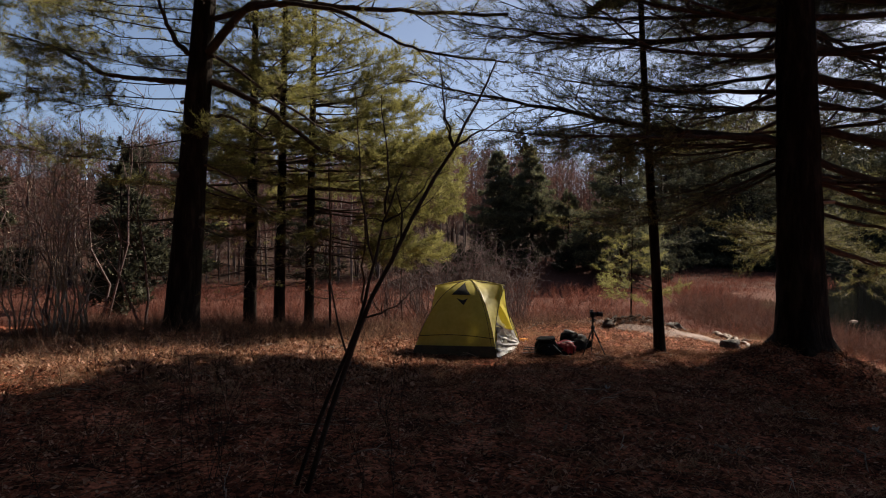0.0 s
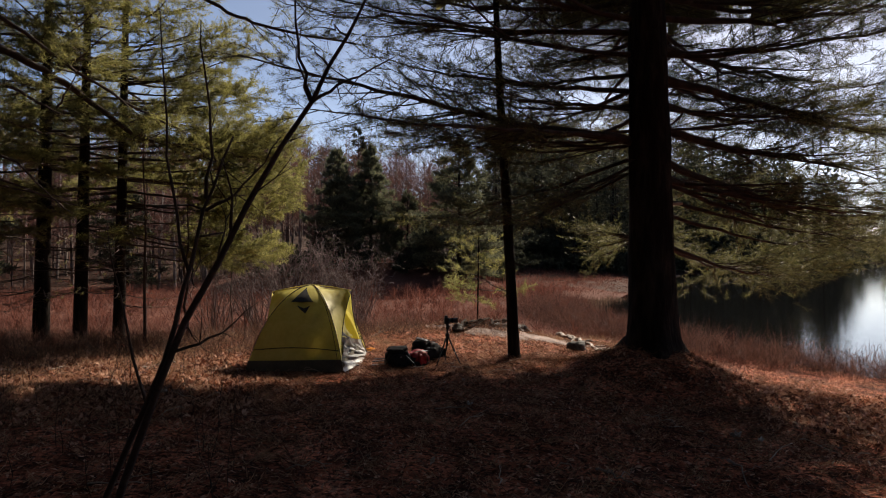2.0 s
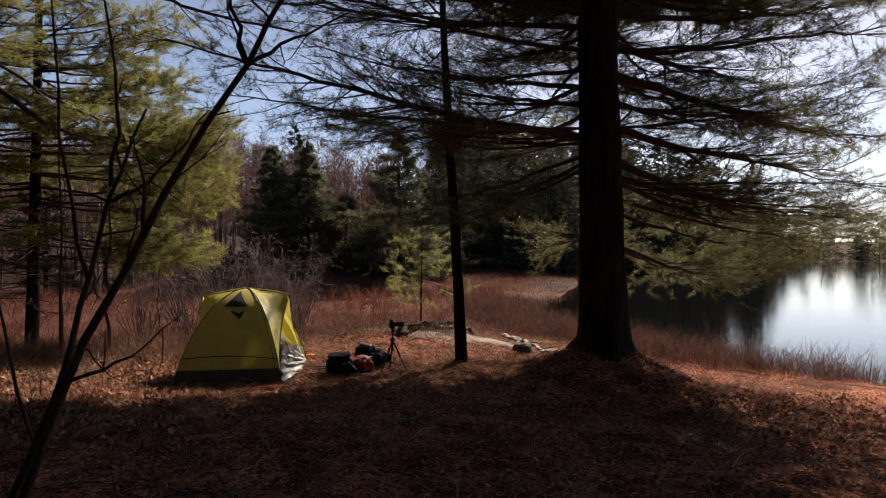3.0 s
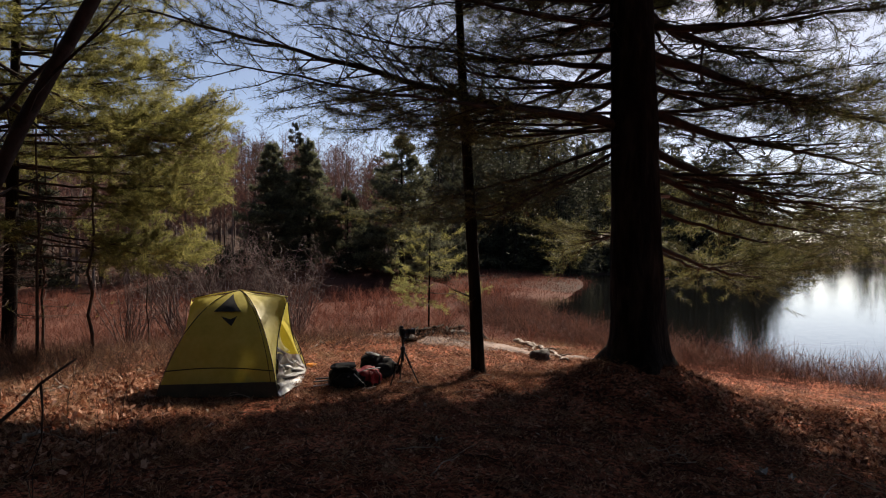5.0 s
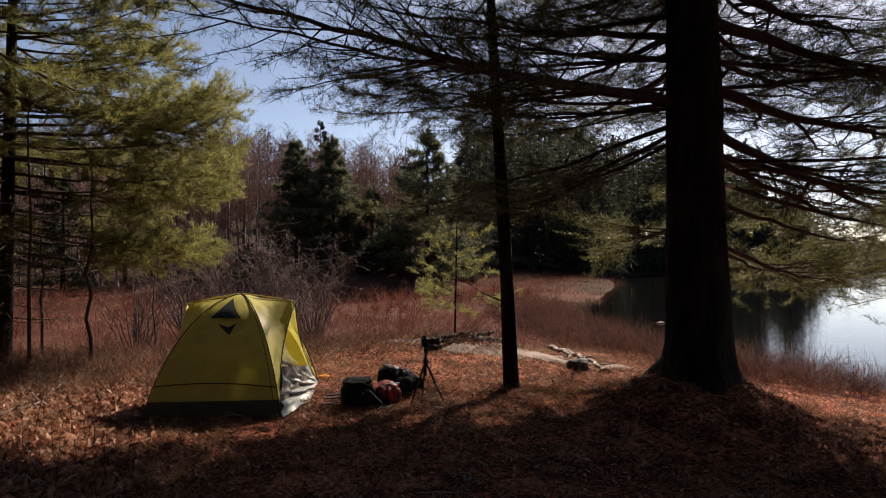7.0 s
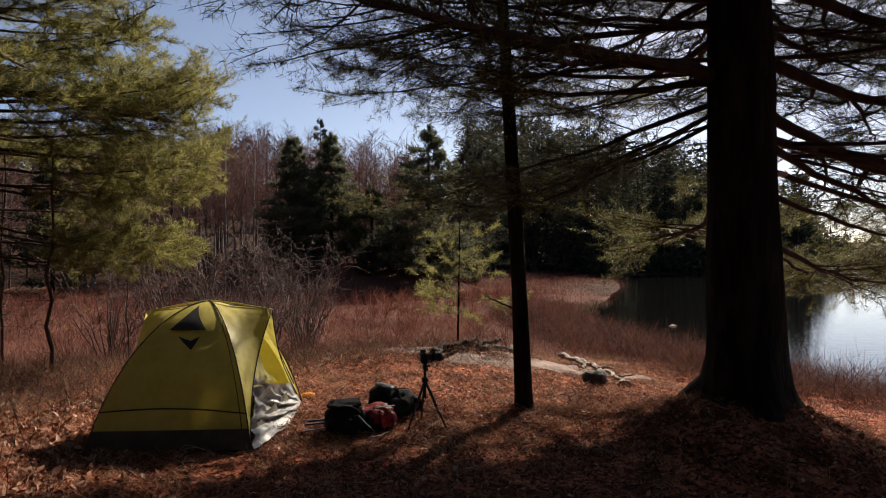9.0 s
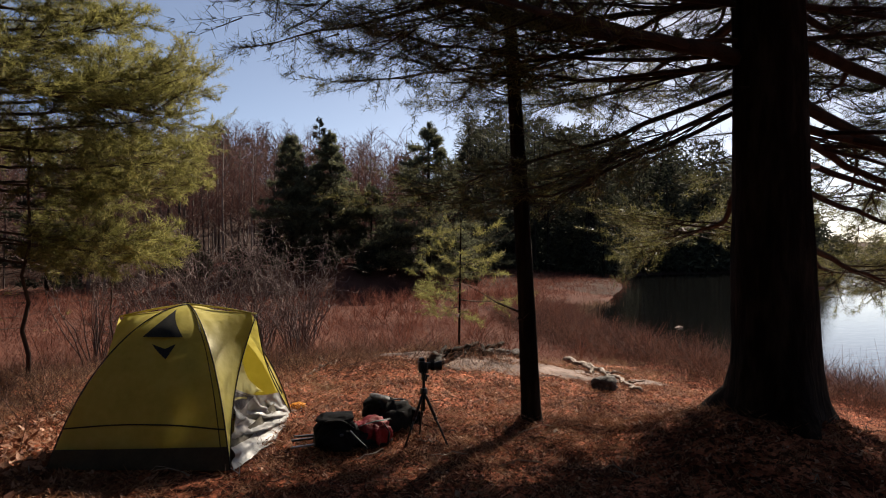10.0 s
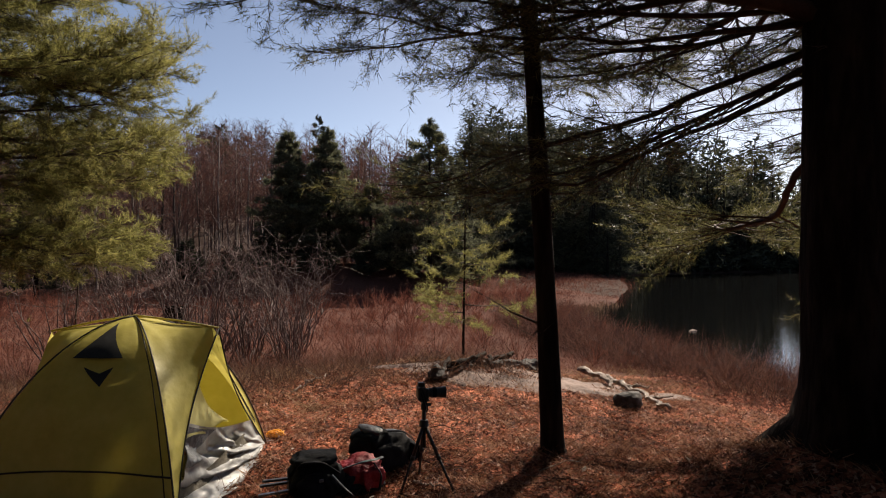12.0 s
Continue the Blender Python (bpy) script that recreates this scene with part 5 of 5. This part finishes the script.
def backpack():
    z2 = float(gz(1.75, 11.28))
    bag = thing("camera_bag", "rounded black camera bag lying on the needles", "bag", (1.73, 11.28, z2), -10)
    part("bag_body", soft(.20, .15, .17, 7, (0, 0, .13), square=.85), M_NYLON, bag, smooth=True)
    part("front_pocket", soft(.14, .06, .10, 8, (.02, -.13, .10)), M_NYLON, bag, smooth=True)
    part("lid", soft(.17, .13, .04, 9, (-.01, -.01, .27), (6, -4, 0)), M_NYLON, bag, smooth=True)
    strap([(-.17, -.06, .16), (-.10, -.15, .28), (.06, -.17, .29), (.17, -.08, .18)], .022, bag)
    strap([(.12, -.17, .20), (.20, -.2, .12), (.27, -.17, .05), (.25, -.1, .02)], .018, bag, M_GREYNY)
    part("buckle", bm_box(.03, .012, .02, .003, (.05, -.19, .17), (10, 0, 15)), M_GREYNY, bag)
    pad = thing("folded_stand", "folded black and grey metal stand lying by the bag", "stand", (1.46, 11.36, float(gz(1.46, 11.36))), 4)
    for i, (dy, dz, m) in enumerate(((-.03, .03, M_METAL), (.02, .075, M_BLACK), (.0, .11, M_BLACK))):
        part("bar", bm_box(.24, .03, .016, .003, (.015 * i, dy, dz), (0, 3 * i - 3, 5 * i)), m, pad)
    part("hinge", bm_box(.05, .09, .11, .006, (.11, 0, .065)), M_BLACK, pad)
    sack = thing("red_sack", "crumpled red nylon sack with black straps", "sack", (2.05, 11.36, float(gz(2.05, 11.36))), 12)
    part("sack_body", soft(.18, .13, .14, 2, (0, 0, .12), crease=.2), M_RED, sack, smooth=True)
    part("front_pocket", soft(.10, .05, .09, 14, (.05, -.12, .12), crease=.25), M_RED, sack, smooth=True)
    part("side_cover", soft(.09, .12, .10, 12, (-.13, -.02, .09), crease=.16), M_NYLON, sack, smooth=True)
    part("loose_end", soft(.045, .05, .06, 3, (-.17, .02, .17), crease=.3), M_RED, sack, smooth=True)
    part("base_cover", soft(.17, .12, .05, 13, (.0, -.04, .035), crease=.16), M_NYLON, sack, smooth=True)
    strap([(-.16, -.08, .19), (-.05, -.15, .24), (.06, -.14, .24), (.16, -.05, .22)], .02, sack, M_GREYNY)
    strap([(.05, -.14, .22), (.1, -.17, .14), (.08, -.18, .05)], .02, sack)
    z = float(gz(2.25, 11.68))
    root = thing("backpack", "black hiking backpack with a pale grey lid lying down", "backpack", (2.24, 11.66, z), 30)
    part("main_bag", soft(.27, .16, .16, 1, (.04, .0, .12), crease=.16), M_NYLON, root, smooth=True)
    part("top_lid", soft(.15, .15, .10, 4, (-.08, .02, .25), (0, -14, 10), crease=.18), M_NYLON, root, smooth=True)
    part("lid_cover", soft(.05, .10, .025, 5, (-.09, -.02, .345), (12, -14, 30)), M_GREYNY, root, "pale grey lid cover", True)
    part("hip_pad", soft(.05, .13, .09, 6, (.27, -.05, .12), (0, 20, 0)), M_NYLON, root, smooth=True)
    strap([(.05, -.02, .30), (.18, -.1, .30), (.29, -.16, .18), (.30, -.15, .04)], .045, root, name="shoulder_strap")
    strap([(.10, .08, .28), (.25, .02, .27), (.36, -.06, .14), (.36, -.08, .03)], .045, root, M_GREYNY, "shoulder_strap")
    strap([(-.2, -.08, .2), (-.15, -.16, .14), (-.05, -.17, .06)], .02, root)


def log_geo(path, radii, seed, sides=14, rag=.3, flat=.75):
    """A weathered log: lobed, split and noisy round a path."""
    p = np.asarray(path, float)
    n = len(p)
    d = np.gradient(p, axis=0)
    d /= np.linalg.norm(d, axis=1)[:, None]
    a = np.cross(d, [0, 0, 1.0])
    a /= np.linalg.norm(a, axis=1)[:, None]
    up = np.cross(a, d)
    v = []
    for i in range(n):
        for k in range(sides):
            t = 2 * np.pi * k / sides
            rr = radii[i] * (1 + rag * noise.noise(Vector((math.cos(t) * 1.5, math.sin(t) * 1.5, i * .35 + seed)))
                             + rag * .6 * noise.noise(Vector((math.cos(t) * 4, math.sin(t) * 4, i * .8 + seed * 2))))
            v.append(p[i] + a[i] * rr * math.cos(t) + up[i] * rr * math.sin(t) * flat)
    v += [p[0], p[-1]]
    f = []
    for i in range(n - 1):
        for k in range(sides):
            q, w = i * sides + k, i * sides + (k + 1) % sides
            f += [(q, w, w + sides), (q, w + sides, q + sides)]
    for k in range(sides):
        f += [(n * sides, (k + 1) % sides, k), (n * sides + 1, (n - 1) * sides + k, (n - 1) * sides + (k + 1) % sides)]
    g = Geo()
    g.add(v, f)
    return g


def fallen_branch(x0, y0, x1, y1, r, label, forks=2):
    """A bleached dead branch lying on the litter from one spot to the other."""
    a, b = np.array([x0, y0, float(gz(x0, y0)) + r * .6 + .012]), np.array([x1, y1, float(gz(x1, y1)) + r * .4 + .012])
    root = thing("fallen_branch", label, "branch", a, group="fallen branches")
    le = float(np.linalg.norm(b - a))
    p = bend((0, 0, 0), b - a, .03 * le, .03 * le, 12)
    part("stem", log_geo(p, np.linspace(r, r * .35, 12), x0 * 3.1, 8, .35, .9), M_DRIFT, root)
    for i in range(forks):
        k = 4 + 3 * i
        d = unit(p[k + 1] - p[k] + np.array([(-1) ** i * .6 * (b - a)[1] / le, (-1) ** (i + 1) * .6 * (b - a)[0] / le, .25])) * le * .32
        part("side_twig", log_geo(bend(p[k], p[k] + d, .01, .01, 8), np.linspace(r * .5, r * .15, 8), i + 2.0, 6, .3, .9), M_DRIFT, root)


def bark_flake(x, y, size, turn):
    """A curled pale flake of birch bark."""
    z = float(gz(x, y))
    root = thing("bark_flake", "curled pale flake of birch bark on the needles", "bark", (x, y, z + .015), turn)
    u, v = np.linspace(-1, 1, 9), np.linspace(-1, 1, 7)
    g = Geo()
    for lift in (0, .006):
        p = np.array([[(size * a * (1 - .25 * b * b), size * .55 * b, size * .5 * a * a + .015 * math.sin(4 * a + 3 * b) + lift) for a in u] for b in v]).reshape(-1, 3)
        i = (np.arange(6)[:, None] * 9 + np.arange(8)[None]).ravel()
        g.add(p, np.concatenate([np.stack([i, i + 1, i + 10], -1), np.stack([i, i + 10, i + 9], -1)]))
    part("bark", g, M_FLAP, root, smooth=True)


def rocks():
    # granite outcrop: a bare patch of the dome
    g = Geo()
    nu, nr = 90, 24
    v = [(5.05, 15.5)]
    for i in range(1, nr + 1):
        for j in range(nu):
            a = 2 * np.pi * j / nu
            r = i / nr * (1 + .22 * math.sin(a * 3 + .6) + .12 * math.sin(a * 7 + 1))
            v.append((5.05 + 2.35 * r * math.cos(a) + .3 * r * math.sin(a), 15.5 + .95 * r * math.sin(a) - .25 * r * math.cos(a)))
    v = np.array(v)
    d = np.concatenate([[0], np.repeat(np.arange(1, nr + 1) / nr, nu)])
    z = gz(v[:, 0], v[:, 1]) + .045 * (1 - d ** 4) - .05 * (d > .99)
    z += np.array([.045 * noise.noise(Vector((x * 1.9, y * 2.6, 0))) - .03 * abs(noise.noise(Vector((x * 3.5, y * 4.5, 8)))) + .014 * noise.noise(Vector((x * 9, y * 9, 3))) for x, y in v])
    f = [(0, 1 + j, 1 + (j + 1) % nu) for j in range(nu)]
    for i in range(nr - 1):
        for j in range(nu):
            a, b = 1 + i * nu + j, 1 + i * nu + (j + 1) % nu
            f += [(a, a + nu, b + nu), (a, b + nu, b)]
    g.add(np.concatenate([v, z[:, None]], 1), f)
    ob = part("rock_outcrop", g, M_GRANITE, None, smooth=True)
    tagged(ob, "low pale granite outcrop breaking through the pine needles", "rock")
    r = random.Random(5)
    for i, (x, y, s) in enumerate([(3.62, 14.75, .16), (3.95, 15.0, .12), (4.15, 15.25, .13), (4.5, 15.45, .15), (4.75, 15.6, .12), (5.05, 15.9, .14), (5.35, 16.2, .17), (5.55, 16.3, .22), (5.8, 16.5, .16), (4.3, 15.55, .10)]):
        st = part("stone", bm_rock(s * 1.0, s * .75, s * .6, i + 1, .4), M_STONE, None)
        st.matrix_basis = pose(x, y, float(gz(x, y)) + .05 + s * .15, 0, 0, r.uniform(0, 360))
        tagged(st, "dark weathered fire-ring stone on the outcrop", "stone", "fire ring stones")
    for i, (x, y, az, le, rr) in enumerate([(4.0, 15.0, 25, .55, .05), (4.35, 15.35, 40, .5, .05), (4.7, 15.5, 10, .5, .05), (3.8, 14.95, 60, .4, .035), (4.9, 15.75, 30, .5, .055), (4.55, 15.3, 75, .4, .035)]):
        lg = thing("charred_stick", "charred firewood stick among the fire-ring stones", "firewood", (x, y, float(gz(x, y)) + .12), az, "charred firewood")
        # Near-black bark colour also stands in for the sticks' backlit sides.
        part("wood", log_geo(bend((-le / 2, 0, -.02), (le / 2, 0, .08), .02, .012, 12), np.linspace(rr, rr * .7, 12), i + 3.0), M_BARK, lg)
    st = part("boulder", bm_rock(.25, .15, .15, 22, .35), M_STONE, None)
    st.matrix_basis = pose(6.1, 14.3, float(gz(6.1, 14.3)) + .05, 0, 0, 20)
    tagged(st, "small angular dark boulder beside the driftwood", "boulder")
    # driftwood
    a, b = np.array([6.9, 17.1, float(gz(6.9, 17.1)) + .12]), np.array([6.6, 14.1, float(gz(6.6, 14.1)) + .05])
    lg = thing("driftwood_log", "bleached split driftwood log lying down the outcrop", "log", a)
    p = bend((0, 0, 0), b - a, .05, .02, 30)
    part("log", log_geo(p, .07 * (1 - .62 * np.linspace(0, 1, 30) ** 1.3) * (1 + .12 * np.sin(np.arange(30) * 1.3)), 5.0, 16, .75, .6), M_DRIFT, lg)
    for i, way, le, r in ((12, (-.5, -.75, .0), .45, .045), (17, (.45, -.75, .1), .4, .035), (24, (.8, -.35, .08), .35, .03), (26, (-.5, -.6, .05), .4, .02)):
        part("side_branch", log_geo(bend(p[i], p[i] + np.array(way) * le, .0, .012, 10), np.linspace(r, r * .3, 10), i * 1.0, 9, .4, .8), M_DRIFT, lg)
    # Pale flat lump added as the white glint on the water.
    st = part("water_glint", bm_rock(.2, .12, .035, 40, .35), M_GRANITE, None)
    st.matrix_basis = pose(15.6, 25.6, WATER_Z + .02, 0, 0, 30)
    tagged(st, "flat pale lump standing in for a white glint on the pond", "stone")
    z = float(gz(0, 20.9))
    st = thing("dead_stump", "dark broken tree stump in the meadow", "stump", (-.05, 20.5, z))
    part("stump", trunk_geo((0, 0, -.1), (.03, 0, 1.35), .2, .17, .2, 14, 14, .2, 0, 3), M_BARK, st)


for x, y, size, turn in [(4.75, 7.45, .07, 20), (4.95, 7.3, .04, 70), (2.1, 8.6, .035, 140)]:
    bark_flake(x, y, size, turn)
tent()
tripod()
backpack()
rocks()
for x0, y0, x1, y1, r in [(-1.95, 11.55, -1.45, 12.15, .022), (-1.48, 9.25, -1.18, 9.75, .024), (4.1, 6.7, 3.85, 6.1, .012), (1.8, 14.75, 2.35, 15.5, .018), (2.58, 6.4, 2.7, 5.95, .012), (2.45, 11.35, 2.62, 11.1, .012)]:
    fallen_branch(x0, y0, x1, y1, r, "bleached dead branch lying on the brown needles")


# ---- ground cover ----
def scatter(n, x0, x1, y0, y1, test=None):
    x, y = rng.uniform(x0, x1, n), rng.uniform(y0, y1, n)
    ok = shore_dist(x, y) > .2
    if test is not None:
        ok &= test(x, y)
    x, y = x[ok], y[ok]
    return np.stack([x, y, gz(x, y) + .05 * on_rock(x, y)], -1)


def in_tent(x, y):
    a = radians(17.9)
    u, v = (x - .47) * math.cos(a) - (y - 11.99) * math.sin(a), (x - .47) * math.sin(a) + (y - 11.99) * math.cos(a)
    return (np.abs(u) < .72) & (np.abs(v) < .95)


def on_rock(x, y):
    return ((x - 5.05) / 2.2) ** 2 + ((y - 15.6 + .13 * (x - 5.05)) / .8) ** 2 < 1


def cover():
    free = lambda x, y: ~in_tent(x, y) & ~(on_rock(x, y) & (bump_noise(x * 1.3, y * 1.6) + rng.normal(0, .12, x.shape) > -.12))
    g = Geo()
    p = scatter(42000, -9, 10, 1.5, 17, free)
    g.leaves(p + [0, 0, .006], rng.uniform(.008, .03, len(p)))
    p = scatter(16000, -6, 7, 1.8, 9.5, free)
    g.leaves(p + [0, 0, .010], rng.uniform(.012, .042, len(p)) * rng.uniform(.5, 1.2, len(p)))
    p = np.concatenate([scatter(9000, -9, .4, 8.8, 13.2, free), scatter(3000, 5.5, 10, 7, 10.5, free)])
    g.leaves(p + [0, 0, .015], rng.uniform(.012, .045, len(p)), 1.3)
    p = scatter(30000, 1.0, 8.5, 9.5, 16.6, free)
    g.leaves(p + [0, 0, .01], rng.uniform(.008, .028, len(p)) * rng.uniform(.5, 1.2, len(p)), 1.1)
    p = np.concatenate([scatter(5200, -9, -.3, 8.2, 13.0, free), scatter(1500, 6.0, 10.5, 5.5, 10.5, free)])
    g.leaves(p + [0, 0, .03], rng.uniform(.025, .065, len(p)), 1.5)
    ob = part("leaf_litter", g, M_LEAF)
    tagged(ob, "brown fallen leaves strewn over the forest floor", "leaf litter", kind="stuff")
    g = Geo()
    p = scatter(34000, -9, 10, 1.5, 17.5, free)
    a = rng.uniform(0, 2 * np.pi, len(p))
    g.blades(p + [0, 0, .004], np.stack([np.cos(a), np.sin(a), rng.uniform(.0, .55, len(p))], -1), rng.uniform(.05, .13, len(p)), .005)
    p = np.concatenate([scatter(22000, 1.0, 8, 10.5, 16.5, free), scatter(26000, -7, .5, 8.5, 14, free), scatter(14000, 6, 11, 7, 12, free), scatter(22000, -1, 6.5, 7, 11.6, free)])
    a = rng.uniform(0, 2 * np.pi, len(p))
    g.blades(p, np.stack([np.cos(a), np.sin(a), rng.uniform(.2, 1.6, len(p))], -1), rng.uniform(.03, .1, len(p)), .005)
    # tousled mats of needles
    c = np.concatenate([scatter(4200, -8, 9.5, 2.2, 12.5, free), scatter(1300, 1.0, 8, 10.5, 16.5, free), scatter(2600, -7.5, .4, 8.5, 13.5, free)])
    q = np.repeat(c, 15, 0)
    lay = np.repeat(rng.uniform(0, 2 * np.pi, len(c)), 15) + rng.normal(0, .7, len(q))
    q[:, :2] += rng.normal(0, .055, (len(q), 2))
    g.blades(q + [0, 0, .008], np.stack([np.cos(lay), np.sin(lay), rng.uniform(.05, .9, len(q))], -1), rng.uniform(.06, .15, len(q)), .0065)
    ob = part("fallen_needles", g, M_NEEDLE)
    tagged(ob, "reddish fallen pine needles over the forest floor", "pine needles", kind="stuff")
    # dry grass and bracken on the left and scattered through the clearing
    g = Geo()
    c = np.concatenate([scatter(520, -9, -1.0, 7.5, 15.5, free), scatter(300, -9, 9, 2, 10, free), scatter(260, 1, 10.5, 15.4, 18, free), scatter(350, -4, 2, 13.2, 18, free)])
    k = 22
    q = np.repeat(c, k, 0)
    q[:, :2] += rng.normal(0, .09, (len(q), 2))
    a = rng.uniform(0, 2 * np.pi, len(q))
    g.blades(q, np.stack([np.cos(a), np.sin(a), rng.uniform(.1, 1.5, len(q))], -1), rng.uniform(.08, .30, len(q)), .006)
    ob = part("dry_grass", g, M_STRAW)
    tagged(ob, "pale dry grass and bracken tufts on the slope", "dry grass", kind="stuff")
    # tangle of dead bracken stems and twigs along the meadow's edge
    g = Geo()
    c = np.concatenate([scatter(900, -9, .3, 12.7, 18, free), scatter(120, -9, -3.5, 9.5, 13, free), scatter(300, .5, 5, 14.6, 18.5, free)])
    q = np.repeat(c, 14, 0)
    q[:, :2] += rng.normal(0, .16, (len(q), 2))
    h = np.repeat(rng.uniform(.2, .8, len(c)), 14)
    d = np.stack([rng.normal(0, .55, len(q)), rng.normal(0, .55, len(q)), rng.uniform(.2, 1, len(q))], -1)
    g.blades(q, d, h * rng.uniform(.4, 1.1, len(q)), .006)
    g.blades(q + d * (h * .35)[:, None], d + rng.normal(0, .6, d.shape), h * rng.uniform(.2, .6, len(q)), .005)
    ob = part("dead_bracken", g, M_BRACKEN)
    tagged(ob, "tangled purplish brown dead stems at the meadow's edge", "dead bracken", kind="stuff")
    # fallen twigs and sticks
    g = Geo()
    p = scatter(520, -9, 9, 2, 15, free)
    for q in p:
        a = rng.uniform(0, 2 * np.pi)
        le = rng.uniform(.12, .7)
        d = np.array([math.cos(a), math.sin(a), rng.uniform(-.02, .12)]) * le
        g.tube(bend(q + [0, 0, .012], q + d + [0, 0, .012], rng.uniform(0, .04), .012, 5), np.linspace(.005, .002, 5), 4, cap=False)
    ob = part("fallen_twigs", g, M_BRACKEN)
    tagged(ob, "brown fallen twigs scattered on the needles", "twigs", kind="stuff")
    g = Geo()
    for q in scatter(70, -7, 8.5, 2.5, 13.5, free):
        a, le = rng.uniform(0, 2 * np.pi), rng.uniform(.15, .55)
        d = np.array([math.cos(a), math.sin(a), rng.uniform(.0, .15)]) * le
        b = bend(q + [0, 0, .02], q + d + [0, 0, .02], rng.uniform(0, .05), .015, 6)
        g.tube(b, np.linspace(.006, .003, 6), 5)
        g.tube(bend(b[3], b[3] + d * .4 + rng.normal(0, .06, 3), .01, .008, 4), np.linspace(.003, .0015, 4), 4)
    p = scatter(160, -7, 9, 2.5, 12.5, free)
    g.leaves(p + [0, 0, .03], rng.uniform(.02, .05, len(p)), .6)
    ob = part("bleached_sticks", g, M_GREYTWIG)
    tagged(ob, "pale bleached sticks and dry curled leaves on the needles", "sticks", kind="stuff")
    # upright thin dead stalks in front
    g = Geo()
    p = scatter(420, -7, 3, 3.2, 13, lambda x, y: ~in_tent(x, y) & (x < -.3))
    for q in p:
        h = rng.uniform(.2, .85)
        tip = q + np.array([rng.normal(0, .18) * h, rng.normal(0, .18) * h, h])
        b = bend(q, tip, 0, .02 * h, 6)
        g.tube(b, np.linspace(.0035, .0012, 6), 3, cap=False)
        for i in (2, 3, 4):
            g.tube(bend(b[i], b[i] + rng.normal(0, .12, 3) * h + [0, 0, .12 * h], 0, .005, 3), [.002, .0015, .001], 3, cap=False)
    ob = part("dead_stalks", g, M_TWIG)
    tagged(ob, "thin dead upright stalks on the dark slope", "stalks", kind="stuff")
    # meadow
    g = Geo()
    c = np.concatenate([scatter(4600, -14, 12, 17.2, 27), scatter(5200, -26, 24, 25, 42), scatter(3000, -40, 40, 40, 60), scatter(500, 8.0, 11, 11.5, 18), scatter(2600, 10, 40, 42, 74, lambda x, y: shore_dist(x, y) < 16)])
    k = 13
    q = np.repeat(c, k, 0)
    far = np.hypot(q[:, 0], q[:, 1])
    q[:, :2] += rng.normal(0, .16, (len(q), 2)) * (far / 22)[:, None]
    h = np.repeat(rng.uniform(.15, .48, len(c)) * np.clip(shore_dist(c[:, 0], c[:, 1]) / 4, .45, 1), k) * rng.uniform(.5, 1.1, len(q))
    d = np.stack([rng.normal(0, .7, len(q)), rng.normal(0, .7, len(q)), np.ones(len(q))], -1)
    g.blades(q + d * (h * rng.uniform(0, .6, len(q)))[:, None], d + rng.normal(0, .3, d.shape), h * np.where(far < 27, .55, .75), np.where(far < 27, .0062, .009) * far / 20)
    c = scatter(420, -16, 16, 17.5, 42)
    k = 34
    q = np.repeat(c, k, 0)
    hh = np.repeat(rng.uniform(.35, 1.0, len(c)), k)
    d = np.stack([rng.normal(0, .5, len(q)), rng.normal(0, .5, len(q)), np.ones(len(q))], -1)
    g.blades(q + d * (hh * rng.uniform(0, .5, len(q)))[:, None], d + rng.normal(0, .25, d.shape), hh * .7, .014 * np.hypot(q[:, 0], q[:, 1]) / 24)
    ob = part("meadow_sedge", g, M_SEDGE)
    tagged(ob, "reddish brown sedge and low shrubs filling the boggy meadow", "sedge meadow", kind="stuff")
    # low shrubs along the near bank
    g = Geo()
    c = scatter(9000, 6.5, 15, 11.5, 32, lambda x, y: (shore_dist(x, y) < 3.3) & (y + 1.2 * (x - 8) > 15.5))
    k = 18
    q = np.repeat(c, k, 0)
    q[:, :2] += rng.normal(0, .1, (len(q), 2))
    hh = np.repeat(rng.uniform(.3, .95, len(c)), k) * rng.uniform(.5, 1.1, len(q))
    d = np.stack([rng.normal(0, .6, len(q)), rng.normal(0, .6, len(q)), np.ones(len(q))], -1)
    g.blades(q + d * (hh * rng.uniform(0, .6, len(q)))[:, None], d + rng.normal(0, .55, d.shape), hh * .6, .007)
    ob = part("bank_shrubs", g, M_BANK)
    tagged(ob, "low reddish leafless shrubs along the pond's bank", "shrubs", kind="stuff")
    # reeds on the pond's bank
    g = Geo()
    n = 3600
    i = rng.integers(2, 13, n)
    t = rng.random(n)[:, None]
    xy = SHORE[i] * (1 - t) + SHORE[i + 1] * t + rng.normal(0, .35, (n, 2))
    p = np.concatenate([xy, np.maximum(gz(xy[:, 0], xy[:, 1]), WATER_Z - .1)[:, None]], 1)
    d = np.hypot(p[:, 0], p[:, 1])
    g.blades(p, np.stack([rng.normal(0, .18, n), rng.normal(0, .18, n), np.ones(n)], -1), np.where(i < 6, rng.uniform(.2, .65, n), rng.uniform(.1, .34, n)), .010 * d / 15)
    ob = part("reeds", g, M_REED)
    tagged(ob, "thin dry reeds along the pond's edge", "reeds", kind="stuff")


cover()
